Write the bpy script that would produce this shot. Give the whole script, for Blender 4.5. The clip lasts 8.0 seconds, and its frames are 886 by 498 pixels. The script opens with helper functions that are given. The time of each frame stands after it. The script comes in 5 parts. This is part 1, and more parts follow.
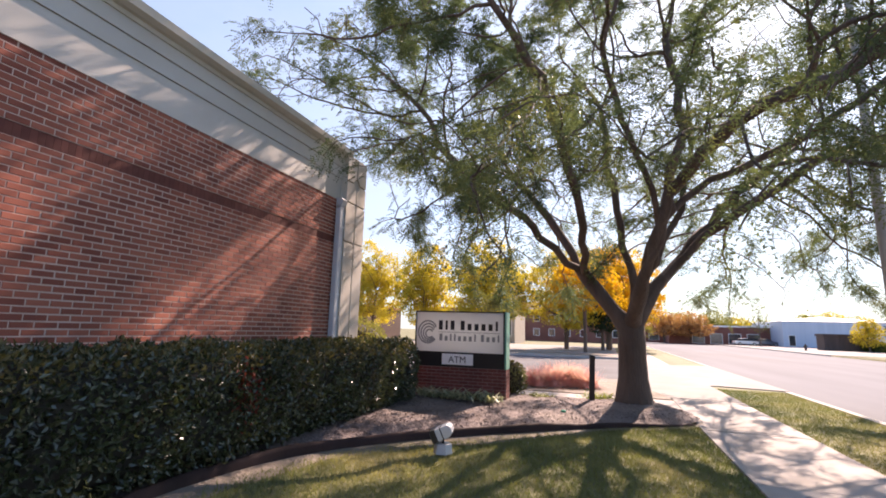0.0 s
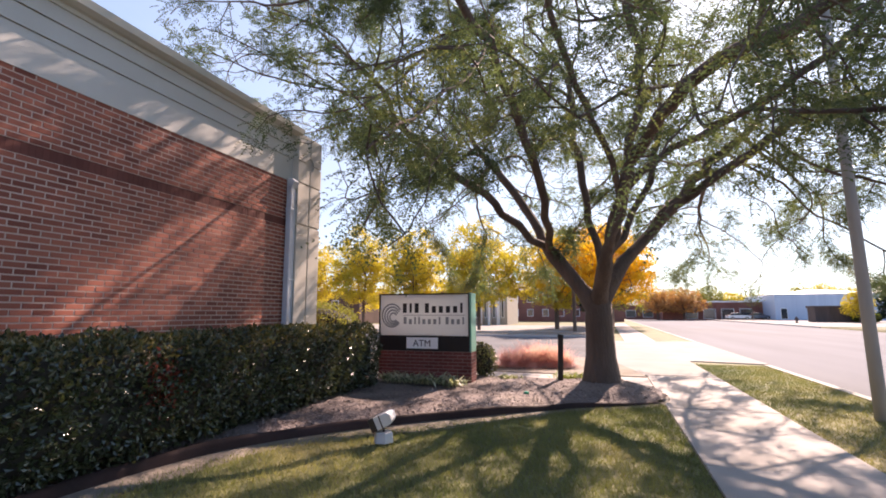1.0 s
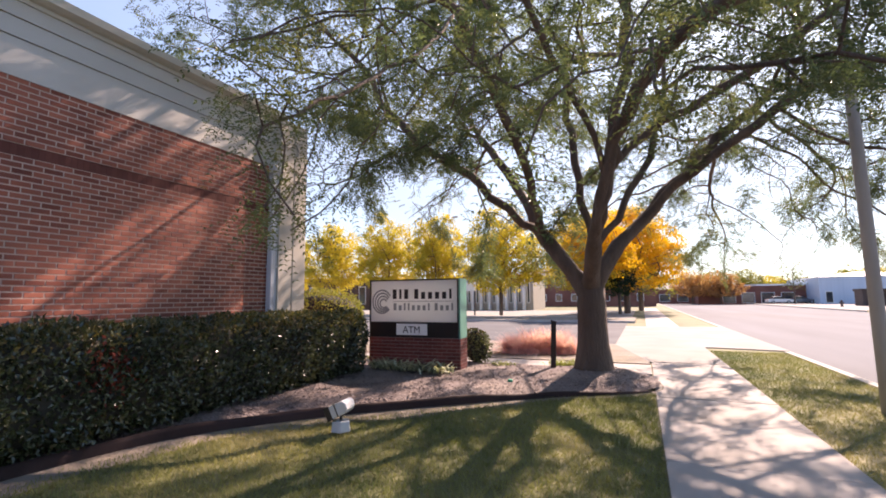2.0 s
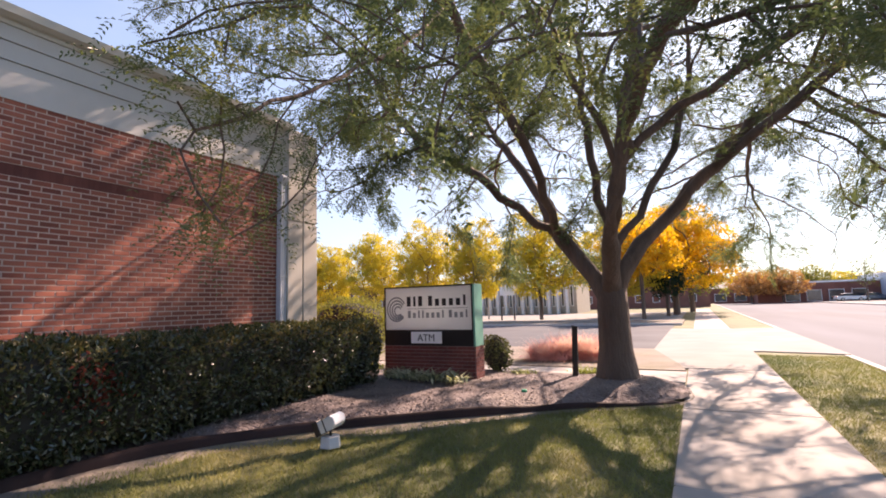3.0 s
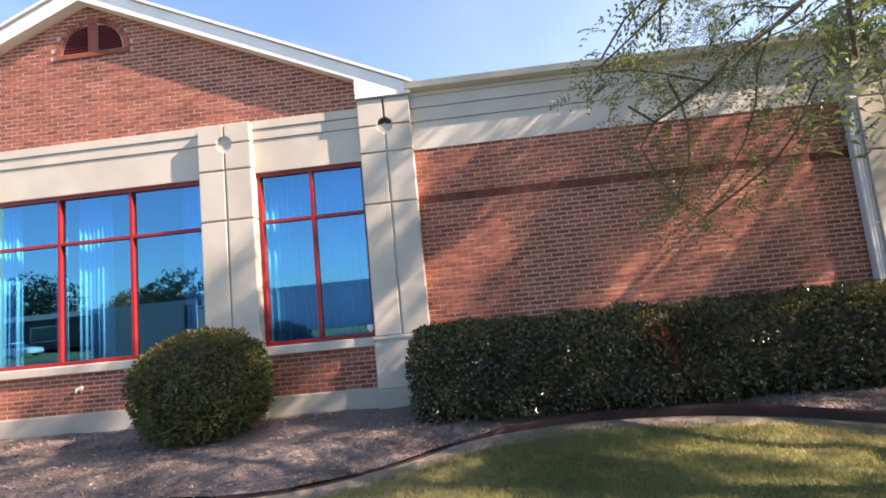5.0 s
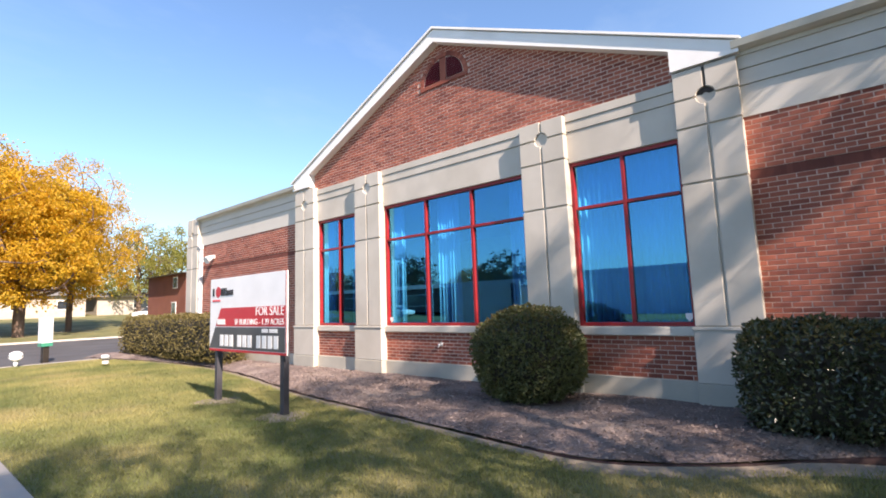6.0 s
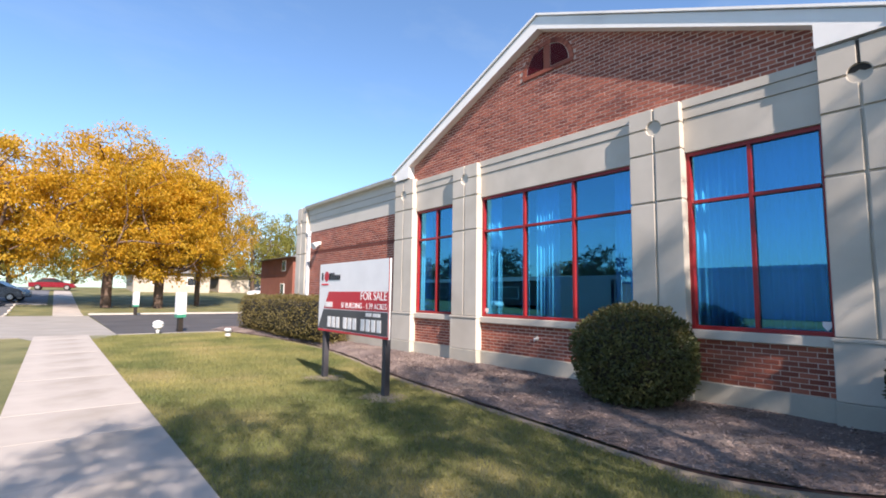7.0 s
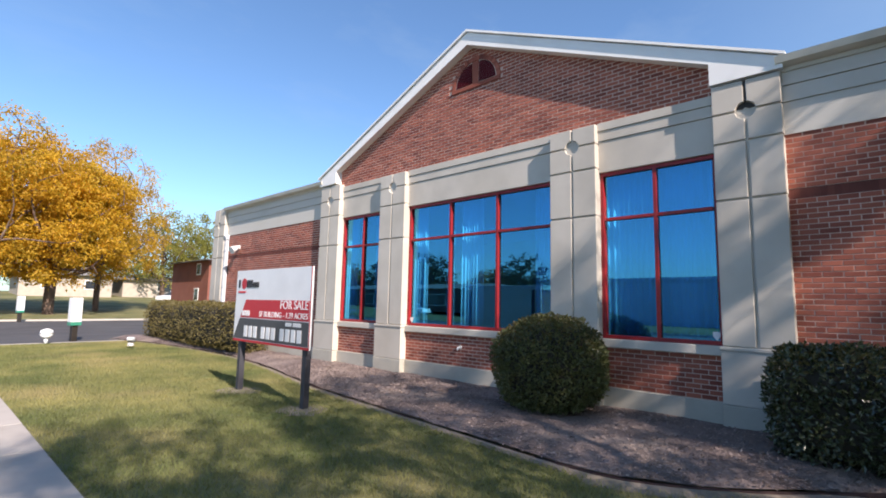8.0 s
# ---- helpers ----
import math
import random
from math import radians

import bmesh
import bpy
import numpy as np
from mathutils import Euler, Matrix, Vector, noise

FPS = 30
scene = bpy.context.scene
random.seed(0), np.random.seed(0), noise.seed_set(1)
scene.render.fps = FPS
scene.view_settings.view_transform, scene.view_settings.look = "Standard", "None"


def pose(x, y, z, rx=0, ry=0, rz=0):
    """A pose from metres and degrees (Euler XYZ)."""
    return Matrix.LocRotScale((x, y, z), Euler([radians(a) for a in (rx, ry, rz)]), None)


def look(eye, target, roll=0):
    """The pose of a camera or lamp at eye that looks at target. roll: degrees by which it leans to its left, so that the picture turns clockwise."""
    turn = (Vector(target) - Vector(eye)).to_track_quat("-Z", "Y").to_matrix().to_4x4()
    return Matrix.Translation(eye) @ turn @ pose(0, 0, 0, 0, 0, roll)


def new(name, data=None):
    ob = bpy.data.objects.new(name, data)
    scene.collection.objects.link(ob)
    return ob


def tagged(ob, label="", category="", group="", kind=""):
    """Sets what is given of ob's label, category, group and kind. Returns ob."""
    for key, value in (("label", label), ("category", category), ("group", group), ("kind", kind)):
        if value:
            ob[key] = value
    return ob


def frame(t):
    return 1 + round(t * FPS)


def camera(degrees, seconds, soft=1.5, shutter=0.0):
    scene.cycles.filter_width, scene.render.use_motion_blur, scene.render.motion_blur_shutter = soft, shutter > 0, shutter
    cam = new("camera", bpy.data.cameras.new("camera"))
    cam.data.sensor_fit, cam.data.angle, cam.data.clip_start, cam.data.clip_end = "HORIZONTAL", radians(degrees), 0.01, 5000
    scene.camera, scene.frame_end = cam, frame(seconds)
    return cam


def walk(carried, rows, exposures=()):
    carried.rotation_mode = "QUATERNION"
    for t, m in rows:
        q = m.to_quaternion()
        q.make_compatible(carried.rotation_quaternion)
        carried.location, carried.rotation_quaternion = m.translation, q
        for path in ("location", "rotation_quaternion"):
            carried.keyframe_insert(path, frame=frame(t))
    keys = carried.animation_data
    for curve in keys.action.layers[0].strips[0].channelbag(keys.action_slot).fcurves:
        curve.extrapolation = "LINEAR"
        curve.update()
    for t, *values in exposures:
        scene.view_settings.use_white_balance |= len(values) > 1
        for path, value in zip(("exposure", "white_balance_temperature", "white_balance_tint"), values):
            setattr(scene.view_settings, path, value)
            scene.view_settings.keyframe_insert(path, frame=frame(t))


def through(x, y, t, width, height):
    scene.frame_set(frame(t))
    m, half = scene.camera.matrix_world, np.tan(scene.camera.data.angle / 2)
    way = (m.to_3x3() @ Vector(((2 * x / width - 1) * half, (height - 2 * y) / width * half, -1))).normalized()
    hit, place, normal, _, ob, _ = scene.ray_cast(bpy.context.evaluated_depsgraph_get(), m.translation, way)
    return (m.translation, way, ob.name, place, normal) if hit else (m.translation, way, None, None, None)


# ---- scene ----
cam = camera(86.0, 8.0, 1.8)
PATH = [
    (0, (0.083, 0.018, 1.522), (-0.57, 1.879, 1.855), 1.7),
    (0.5, (0.28, 0.314, 1.491), (-0.304, 2.185, 1.893), 0.7),
    (1, (0.627, 0.613, 1.506), (-0.012, 2.49, 1.774), -0.1),
    (1.5, (0.913, 0.881, 1.471), (0.268, 2.761, 1.691), -0.5),
    (1.7, (1.118, 0.969, 1.502), (0.423, 2.832, 1.718), -0.4),
    (2.8, (1.668, 1.597, 1.517), (0.797, 3.385, 1.729), -1.6),
    (3, (1.774, 1.675, 1.525), (0.845, 3.431, 1.759), -1.7),
    (3.5, (1.971, 1.992, 1.595), (0.855, 3.629, 1.863), -3.3),
    (4, (2.054, 2.25, 1.56), (0.73, 3.721, 1.853), -2.5),
    (4.2, (2.111, 2.285, 1.524), (0.532, 3.48, 1.804), -1.0),
    (4.4, (2.077, 2.331, 1.54), (0.275, 3.17, 1.76), -1.5),
    (4.5, (2.13, 2.326, 1.551), (0.259, 3.004, 1.75), -2.1),
    (4.7, (2.18, 2.288, 1.568), (0.221, 2.645, 1.763), -4.2),
    (4.8, (2.242, 2.247, 1.572), (0.262, 2.443, 1.774), -4.9),
    (5, (2.26, 2.169, 1.599), (0.275, 2.056, 1.818), -5.6),
    (5.2, (2.303, 2.177, 1.603), (0.359, 1.776, 1.852), -5.8),
    (6.3, (2.532, 2.283, 1.606), (1.159, 0.843, 1.807), -0.6),
    (6.5, (2.537, 2.267, 1.608), (1.227, 0.768, 1.801), 0.0),
    (7, (2.611, 2.15, 1.611), (1.352, 0.608, 1.81), 0.8),
    (7.5, (2.588, 2.173, 1.626), (1.312, 0.652, 1.864), 1.2),
    (8, (2.587, 2.194, 1.665), (1.114, 0.861, 1.896), 1.2),
]
LIGHT = [(0, 1.22, 8200, 32), (1.5, 1.22, 8200, 33), (3.5, 1.21, 8600, 34), (4.2, 1.3, 8700, 32), (4.8, 1.57, 8700, 25), (5.2, 1.57, 8500, 25), (6.5, 0.99, 7450, 20), (7, 0.95, 7350, 20), (8, 0.79, 7150, 19)]
walk(cam, [(t, look(eye, target, roll)) for t, eye, target, roll in PATH], LIGHT)

# ---- world, sun ----
SUN_AZ, SUN_EL = 14.0, 37.5      # degrees from +y towards +x, above the horizon
to_sun = Vector((math.sin(radians(SUN_AZ)) * math.cos(radians(SUN_EL)), math.cos(radians(SUN_AZ)) * math.cos(radians(SUN_EL)), math.sin(radians(SUN_EL))))
world = bpy.data.worlds.new("sky")
scene.world = world
world.use_nodes = True
wn, wl = world.node_tree.nodes, world.node_tree.links
sky = wn.new("ShaderNodeTexSky")
sky.sky_type, sky.sun_disc = "NISHITA", False
sky.sun_elevation, sky.sun_rotation = radians(SUN_EL), radians(SUN_AZ)
sky.air_density, sky.dust_density, sky.ozone_density = 1.0, 0.7, 3.0
# thin high cloud, streaked
wc = wn.new("ShaderNodeTexCoord")
wm = wn.new("ShaderNodeMapping")
wm.inputs["Scale"].default_value = (1.2, 2.6, 5.0)
wl.new(wc.outputs["Generated"], wm.inputs["Vector"])
wnoise = wn.new("ShaderNodeTexNoise")
wnoise.inputs["Scale"].default_value, wnoise.inputs["Detail"].default_value, wnoise.inputs["Roughness"].default_value = 1.6, 6, 0.6
wl.new(wm.outputs["Vector"], wnoise.inputs["Vector"])
wr = wn.new("ShaderNodeMapRange")
for k, v in (("From Min", 0.54), ("From Max", 0.8), ("To Min", 0.0), ("To Max", 0.2)):
    wr.inputs[k].default_value = v
wl.new(wnoise.outputs["Fac"], wr.inputs["Value"])
wmix = wn.new("ShaderNodeMix")
wmix.data_type = "RGBA"
# a thin bright veil over the northern half
wsep = wn.new("ShaderNodeSeparateXYZ")
wl.new(wc.outputs["Generated"], wsep.inputs[0])
wveil = wn.new("ShaderNodeMapRange")
for k, v in (("From Min", -0.25), ("From Max", 0.85), ("To Min", 0.0), ("To Max", 0.8)):
    wveil.inputs[k].default_value = v
wl.new(wsep.outputs["Y"], wveil.inputs["Value"])
wpatch = wn.new("ShaderNodeMapRange")
for k, v in (("From Min", 0.3), ("From Max", 0.7), ("To Min", 0.6), ("To Max", 1.0)):
    wpatch.inputs[k].default_value = v
wl.new(wnoise.outputs["Fac"], wpatch.inputs["Value"])
wmul = wn.new("ShaderNodeMath")
wmul.operation = "MULTIPLY"
wl.new(wveil.outputs["Result"], wmul.inputs[0])
wl.new(wpatch.outputs["Result"], wmul.inputs[1])
wmax = wn.new("ShaderNodeMath")
wmax.operation = "MAXIMUM"
wl.new(wmul.outputs[0], wmax.inputs[0])
wl.new(wr.outputs["Result"], wmax.inputs[1])
wl.new(wmax.outputs[0], wmix.inputs["Factor"])
wl.new(sky.outputs["Color"], wmix.inputs["A"])
wmix.inputs["B"].default_value = (3.1, 3.2, 3.6, 1)
wtint = wn.new("ShaderNodeMix")
wtint.data_type, wtint.blend_type = "RGBA", "MULTIPLY"
wtint.inputs["Factor"].default_value, wtint.inputs["B"].default_value = 1.0, (0.73, 1.01, 1.17, 1)
wl.new(wmix.outputs["Result"], wtint.inputs["A"])
wl.new(wtint.outputs["Result"], wn["Background"].inputs["Color"])
wn["Background"].inputs["Strength"].default_value = 0.125
sun = new("sun", bpy.data.lights.new("sun", "SUN"))
sun.data.energy, sun.data.angle, sun.data.color = 5.0, radians(0.6), (1.0, 0.945, 0.885)
sun.matrix_world = look(to_sun * 60, (0, 0, 0))

# ---- small builders ----


def thing(name, label, category, m=None, group="", kind=""):
    ob = new(name)
    ob.empty_display_size = 0.1
    if m is not None:
        ob.matrix_basis = m
    return tagged(ob, label, category, group, kind)


def part(name, data, material, parent, label="", kind=""):
    if isinstance(data, bmesh.types.BMesh):
        me = bpy.data.meshes.new(name)
        data.normal_update()
        data.to_mesh(me)
        data.free()
    else:
        me = data
    if material is not None and not me.materials:
        me.materials.append(material)
    ob = new(name, me)
    ob.parent = parent
    return tagged(ob, label=label, kind=kind)


def solo(name, data, material, label, category, m=None, group="", kind=""):
    ob = part(name, data, material, None)
    if m is not None:
        ob.matrix_basis = m
    return tagged(ob, label, category, group, kind)


def box(bm, x0, x1, y0, y1, z0, z1, bevel=0.0):
    r = bmesh.ops.create_cube(bm, size=1.0, matrix=Matrix.LocRotScale(((x0 + x1) / 2, (y0 + y1) / 2, (z0 + z1) / 2), None, (x1 - x0, y1 - y0, z1 - z0)))
    if bevel:
        es = {e for v in r["verts"] for e in v.link_edges}
        bmesh.ops.bevel(bm, geom=list(es), offset=bevel, segments=2, affect="EDGES", profile=0.6)
    return bm


def boxes(*rows, bevel=0.0):
    bm = bmesh.new()
    for r in rows:
        box(bm, *r, bevel=bevel)
    return bm


def prism(points, axis, a, b):
    """A polygon in the plane across an axis ('x','y','z'), drawn out from a to b."""
    bm = bmesh.new()

    def at(p, d):
        return {"x": (d, p[0], p[1]), "y": (p[0], d, p[1]), "z": (p[0], p[1], d)}[axis]
    lo = [bm.verts.new(at(p, a)) for p in points]
    hi = [bm.verts.new(at(p, b)) for p in points]
    bm.faces.new(lo)
    bm.faces.new(hi[::-1])
    n = len(points)
    for i in range(n):
        bm.faces.new((lo[i], hi[i], hi[(i + 1) % n], lo[(i + 1) % n]))
    bmesh.ops.recalc_face_normals(bm, faces=bm.faces)
    return bm


def tube(bm, a, b, ra, rb, n=12, cap=True):
    a, b = Vector(a), Vector(b)
    q = (b - a).to_track_quat("Z", "Y").to_matrix()
    rings = []
    for c, r in ((a, ra), (b, rb)):
        rings.append([bm.verts.new(c + q @ Vector((math.cos(t) * r, math.sin(t) * r, 0))) for t in (2 * math.pi * k / n for k in range(n))])
    for k in range(n):
        bm.faces.new((rings[0][k], rings[0][(k + 1) % n], rings[1][(k + 1) % n], rings[1][k])).smooth = True
    if cap:
        bm.faces.new(rings[0][::-1])
        bm.faces.new(rings[1])
    return bm


def mesh_np(name, verts, faces, smooth=False):
    verts, faces = np.asarray(verts, np.float32), np.asarray(faces, np.int32)
    me = bpy.data.meshes.new(name)
    n, k = faces.shape
    me.vertices.add(len(verts))
    me.vertices.foreach_set("co", verts.ravel())
    me.loops.add(n * k)
    me.loops.foreach_set("vertex_index", faces.ravel())
    me.polygons.add(n)
    me.polygons.foreach_set("loop_start", np.arange(0, n * k, k, dtype=np.int32))
    me.polygons.foreach_set("use_smooth", np.full(n, smooth))
    me.update(calc_edges=True)
    return me


def unit(v):
    return v / np.maximum(np.linalg.norm(v, axis=-1, keepdims=True), 1e-9)


def leaf_mesh(name, base, along, up, length, width, droop=0.15):
    """Rhombic leaves: base points, the way each grows, its upper side, and its size."""
    along, n = unit(along), len(base)
    side = unit(np.cross(along, up))
    up = np.cross(side, along)
    length, width = np.broadcast_to(np.asarray(length, float), n)[:, None], np.broadcast_to(np.asarray(width, float), n)[:, None]
    mid = base + along * length * 0.45
    v = np.stack([base, mid + side * width / 2 + up * width * 0.18, base + along * length - up * length * droop, mid - side * width / 2 + up * width * 0.18], 1).reshape(-1, 3)
    return mesh_np(name, v, np.arange(4 * n).reshape(-1, 4))


def letters(name, text, size, material, parent, m, align="CENTER"):
    """A word set in the built-in font, each letter a part of its own."""
    cu = bpy.data.curves.new(name, "FONT")
    cu.body, cu.size, cu.extrude, cu.align_x = text, size, 0.003, align
    tmp = new(name, cu)
    bpy.context.view_layer.update()
    me = bpy.data.meshes.new_from_object(tmp.evaluated_get(bpy.context.evaluated_depsgraph_get()))
    bpy.data.objects.remove(tmp)
    bm = bmesh.new()
    bm.from_mesh(me)
    bmesh.ops.remove_doubles(bm, verts=bm.verts, dist=1e-5)
    left = set(bm.verts)
    while left:
        island, stack = set(), [left.pop()]
        while stack:
            v = stack.pop()
            island.add(v)
            for e in v.link_edges:
                w = e.other_vert(v)
                if w in left:
                    left.discard(w)
                    stack.append(w)
        one = bmesh.new()
        twin = {v: one.verts.new(v.co) for v in island}
        for f in {f for v in island for f in v.link_faces}:
            one.faces.new([twin[v] for v in f.verts])
        part("letter", one, material, parent).matrix_basis = m


# ---- materials ----
def surface(name, c1, c2, rough=0.85, metal=0.0, fine=40.0, coarse=2.0, bump=0.15, depth=0.01, spec=0.4, stain=None, stain_scale=0.6, pick=None, pick_amount=0.6, translucent=0.0, stretch=None, through=(1.3, 1.4, 0.95)):
    """Two colours mixed by a coarse and a fine noise, with fine relief. pick: 'object' or 'island', a random shade for each piece."""
    mt = bpy.data.materials.new(name)
    mt.use_nodes = True
    nt, lk = mt.node_tree.nodes, mt.node_tree.links
    bs = nt["Principled BSDF"]
    tc = nt.new("ShaderNodeTexCoord")
    vec = tc.outputs["Object"]
    if stretch:
        mp = nt.new("ShaderNodeMapping")
        mp.inputs["Scale"].default_value = stretch
        lk.new(vec, mp.inputs["Vector"])
        vec = mp.outputs["Vector"]

    def noise_at(scale, detail=4):
        t = nt.new("ShaderNodeTexNoise")
        t.inputs["Scale"].default_value, t.inputs["Detail"].default_value = scale, detail
        lk.new(vec, t.inputs["Vector"])
        return t.outputs["Fac"]

    def mixed(kind, f, a, b):
        x = nt.new("ShaderNodeMix")
        x.data_type = "RGBA"
        x.blend_type = kind
        for sock, val in (("Factor", f), ("A", a), ("B", b)):
            if isinstance(val, (int, float)):
                x.inputs[sock].default_value = val
            elif isinstance(val, tuple):
                x.inputs[sock].default_value = (*val, 1)
            else:
                lk.new(val, x.inputs[sock])
        return x.outputs["Result"]

    def ranged(v, lo, hi, a=0.0, b=1.0):
        r = nt.new("ShaderNodeMapRange")
        for k, val in (("From Min", lo), ("From Max", hi), ("To Min", a), ("To Max", b)):
            r.inputs[k].default_value = val
        lk.new(v, r.inputs["Value"])
        return r.outputs["Result"]

    nf, nc = noise_at(fine, 5), noise_at(coarse, 5)
    ad = nt.new("ShaderNodeMath")
    ad.operation = "MULTIPLY_ADD"
    lk.new(nf, ad.inputs[0])
    ad.inputs[1].default_value = 0.45
    lk.new(ranged(nc, 0.3, 0.7, -0.1, 0.65), ad.inputs[2])
    fac = ad.outputs[0]
    if pick:
        src = nt.new("ShaderNodeObjectInfo").outputs["Random"] if pick == "object" else nt.new("ShaderNodeNewGeometry").outputs["Random Per Island"]
        mm = nt.new("ShaderNodeMix")
        mm.inputs["Factor"].default_value = pick_amount
        lk.new(fac, mm.inputs["A"])
        lk.new(src, mm.inputs["B"])
        fac = mm.outputs["Result"]
    col = mixed("MIX", fac, c1, c2)
    if stain:
        col = mixed("MIX", ranged(noise_at(stain_scale, 6), 0.52, 0.72, 0.0, 0.6), col, stain)
    lk.new(col, bs.inputs["Base Color"])
    bs.inputs["Metallic"].default_value = metal
    bs.inputs["Specular IOR Level"].default_value = spec
    lk.new(ranged(nf, 0.2, 0.8, max(rough - 0.1, 0.02), min(rough + 0.1, 1)), bs.inputs["Roughness"])
    if bump:
        bp = nt.new("ShaderNodeBump")
        bp.inputs["Strength"].default_value, bp.inputs["Distance"].default_value = bump, depth
        lk.new(nf, bp.inputs["Height"])
        lk.new(bp.outputs["Normal"], bs.inputs["Normal"])
    if translucent:
        tr = nt.new("ShaderNodeBsdfTranslucent")
        lk.new(mixed("MULTIPLY", 1.0, col, through), tr.inputs["Color"])
        sh = nt.new("ShaderNodeMixShader")
        sh.inputs["Fac"].default_value = translucent
        lk.new(bs.outputs["BSDF"], sh.inputs[1])
        lk.new(tr.outputs["BSDF"], sh.inputs[2])
        lk.new(sh.outputs["Shader"], nt["Material Output"].inputs["Surface"])
    return mt


def glass(name, tint, gloss, gloss_tint):
    mt = bpy.data.materials.new(name)
    mt.use_nodes = True
    nt, lk = mt.node_tree.nodes, mt.node_tree.links
    nt.remove(nt["Principled BSDF"])
    tr, gl, mx = nt.new("ShaderNodeBsdfTransparent"), nt.new("ShaderNodeBsdfGlossy"), nt.new("ShaderNodeMixShader")
    tr.inputs["Color"].default_value = (*tint, 1)
    gl.inputs["Color"].default_value, gl.inputs["Roughness"].default_value = (*gloss_tint, 1), 0.0
    mx.inputs["Fac"].default_value = gloss
    lk.new(tr.outputs[0], mx.inputs[1])
    lk.new(gl.outputs[0], mx.inputs[2])
    lk.new(mx.outputs[0], nt["Material Output"].inputs["Surface"])
    return mt


BRICK_A, BRICK_B = (0.155, 0.038, 0.028), (0.47, 0.145, 0.09)
m_brick = surface("brick_clay", BRICK_A, BRICK_B, fine=60, coarse=1.2, bump=0.3, depth=0.004, pick="island", pick_amount=0.65)
m_brick_one = surface("brick_clay_single", BRICK_A, BRICK_B, fine=60, coarse=1.2, bump=0.3, depth=0.004, pick="object", pick_amount=0.65)
m_brick_dark = surface("brick_clay_dark", (0.11, 0.032, 0.024), (0.2, 0.06, 0.045), fine=60, bump=0.3, depth=0.004, pick="island", pick_amount=0.6)
m_mortar = surface("mortar", (0.52, 0.365, 0.295), (0.65, 0.475, 0.395), fine=120, bump=0.4, depth=0.003)
m_precast = surface("precast_concrete", (0.48, 0.445, 0.385), (0.6, 0.56, 0.495), fine=90, coarse=1.5, bump=0.12, depth=0.003, stain=(0.41, 0.385, 0.34), stain_scale=0.9)
m_frieze = surface("painted_frieze", (0.52, 0.5, 0.45), (0.62, 0.6, 0.55), fine=70, coarse=1.0, bump=0.06, depth=0.002, stain=(0.47, 0.45, 0.42), stain_scale=0.5)
m_white = surface("white_paint", (0.82, 0.82, 0.8), (0.89, 0.89, 0.87), rough=0.55, fine=50, bump=0.04, depth=0.002, stain=(0.66, 0.66, 0.64))
m_gutter = surface("cream_gutter_metal", (0.5, 0.48, 0.41), (0.6, 0.58, 0.5), rough=0.45, fine=30, bump=0.03, depth=0.002, stain=(0.42, 0.4, 0.34))
m_down = surface("downspout_metal", (0.5, 0.53, 0.56), (0.62, 0.66, 0.7), rough=0.35, fine=30, bump=0.03, depth=0.002)
m_foundation = surface("foundation_concrete", (0.38, 0.36, 0.31), (0.5, 0.47, 0.4), fine=60, bump=0.3, depth=0.004, stain=(0.3, 0.3, 0.29))
m_red = surface("red_window_frame", (0.26, 0.014, 0.018), (0.33, 0.022, 0.025), rough=0.4, fine=30, bump=0.02, depth=0.001)
m_louvre = surface("dark_red_louvre", (0.16, 0.01, 0.015), (0.24, 0.02, 0.025), rough=0.5, fine=30, bump=0.03)
m_roof = surface("roof_membrane", (0.22, 0.21, 0.2), (0.3, 0.29, 0.28), fine=20)
m_plaster = surface("interior_plaster", (0.4, 0.4, 0.4), (0.5, 0.5, 0.5), fine=20, bump=0.05)
m_carpet = surface("dark_carpet", (0.05, 0.05, 0.06), (0.08, 0.08, 0.09), fine=80)
m_curtain = surface("pale_curtain_cloth", (0.8, 0.84, 0.85), (0.88, 0.9, 0.91), fine=60, bump=0.05, translucent=0.12)
m_glass = glass("tinted_window_glass", (0.2, 0.66, 0.9), 0.24, (0.17, 0.72, 0.98))
m_lawn = surface("lawn", (0.06, 0.078, 0.028), (0.21, 0.195, 0.085), fine=14, coarse=0.5, bump=0.6, depth=0.04, stain=(0.27, 0.225, 0.12), stain_scale=0.45)
m_blade = surface("grass_blade", (0.07, 0.115, 0.038), (0.37, 0.33, 0.135), fine=3, coarse=0.5, bump=0, stain=(0.4, 0.31, 0.17), stain_scale=0.45, translucent=0.3)
m_concrete = surface("walk_concrete", (0.33, 0.3, 0.275), (0.445, 0.41, 0.378), fine=70, coarse=1.5, bump=0.3, depth=0.004, stain=(0.24, 0.215, 0.185), stain_scale=0.7, pick="object", pick_amount=0.25)
m_apron = surface("apron_concrete", (0.24, 0.228, 0.212), (0.33, 0.315, 0.295), fine=60, coarse=0.8, bump=0.3, depth=0.004, stain=(0.26, 0.24, 0.21), spec=0.2)
m_road = surface("bleached_road", (0.112, 0.12, 0.134), (0.162, 0.172, 0.19), fine=30, coarse=0.35, bump=0.25, depth=0.005, stain=(0.13, 0.133, 0.138), stain_scale=0.2, stretch=(1, 0.15, 1), spec=0.15)
m_asphalt = surface("asphalt", (0.045, 0.045, 0.05), (0.085, 0.085, 0.09), fine=60, coarse=0.5, bump=0.35, depth=0.006)
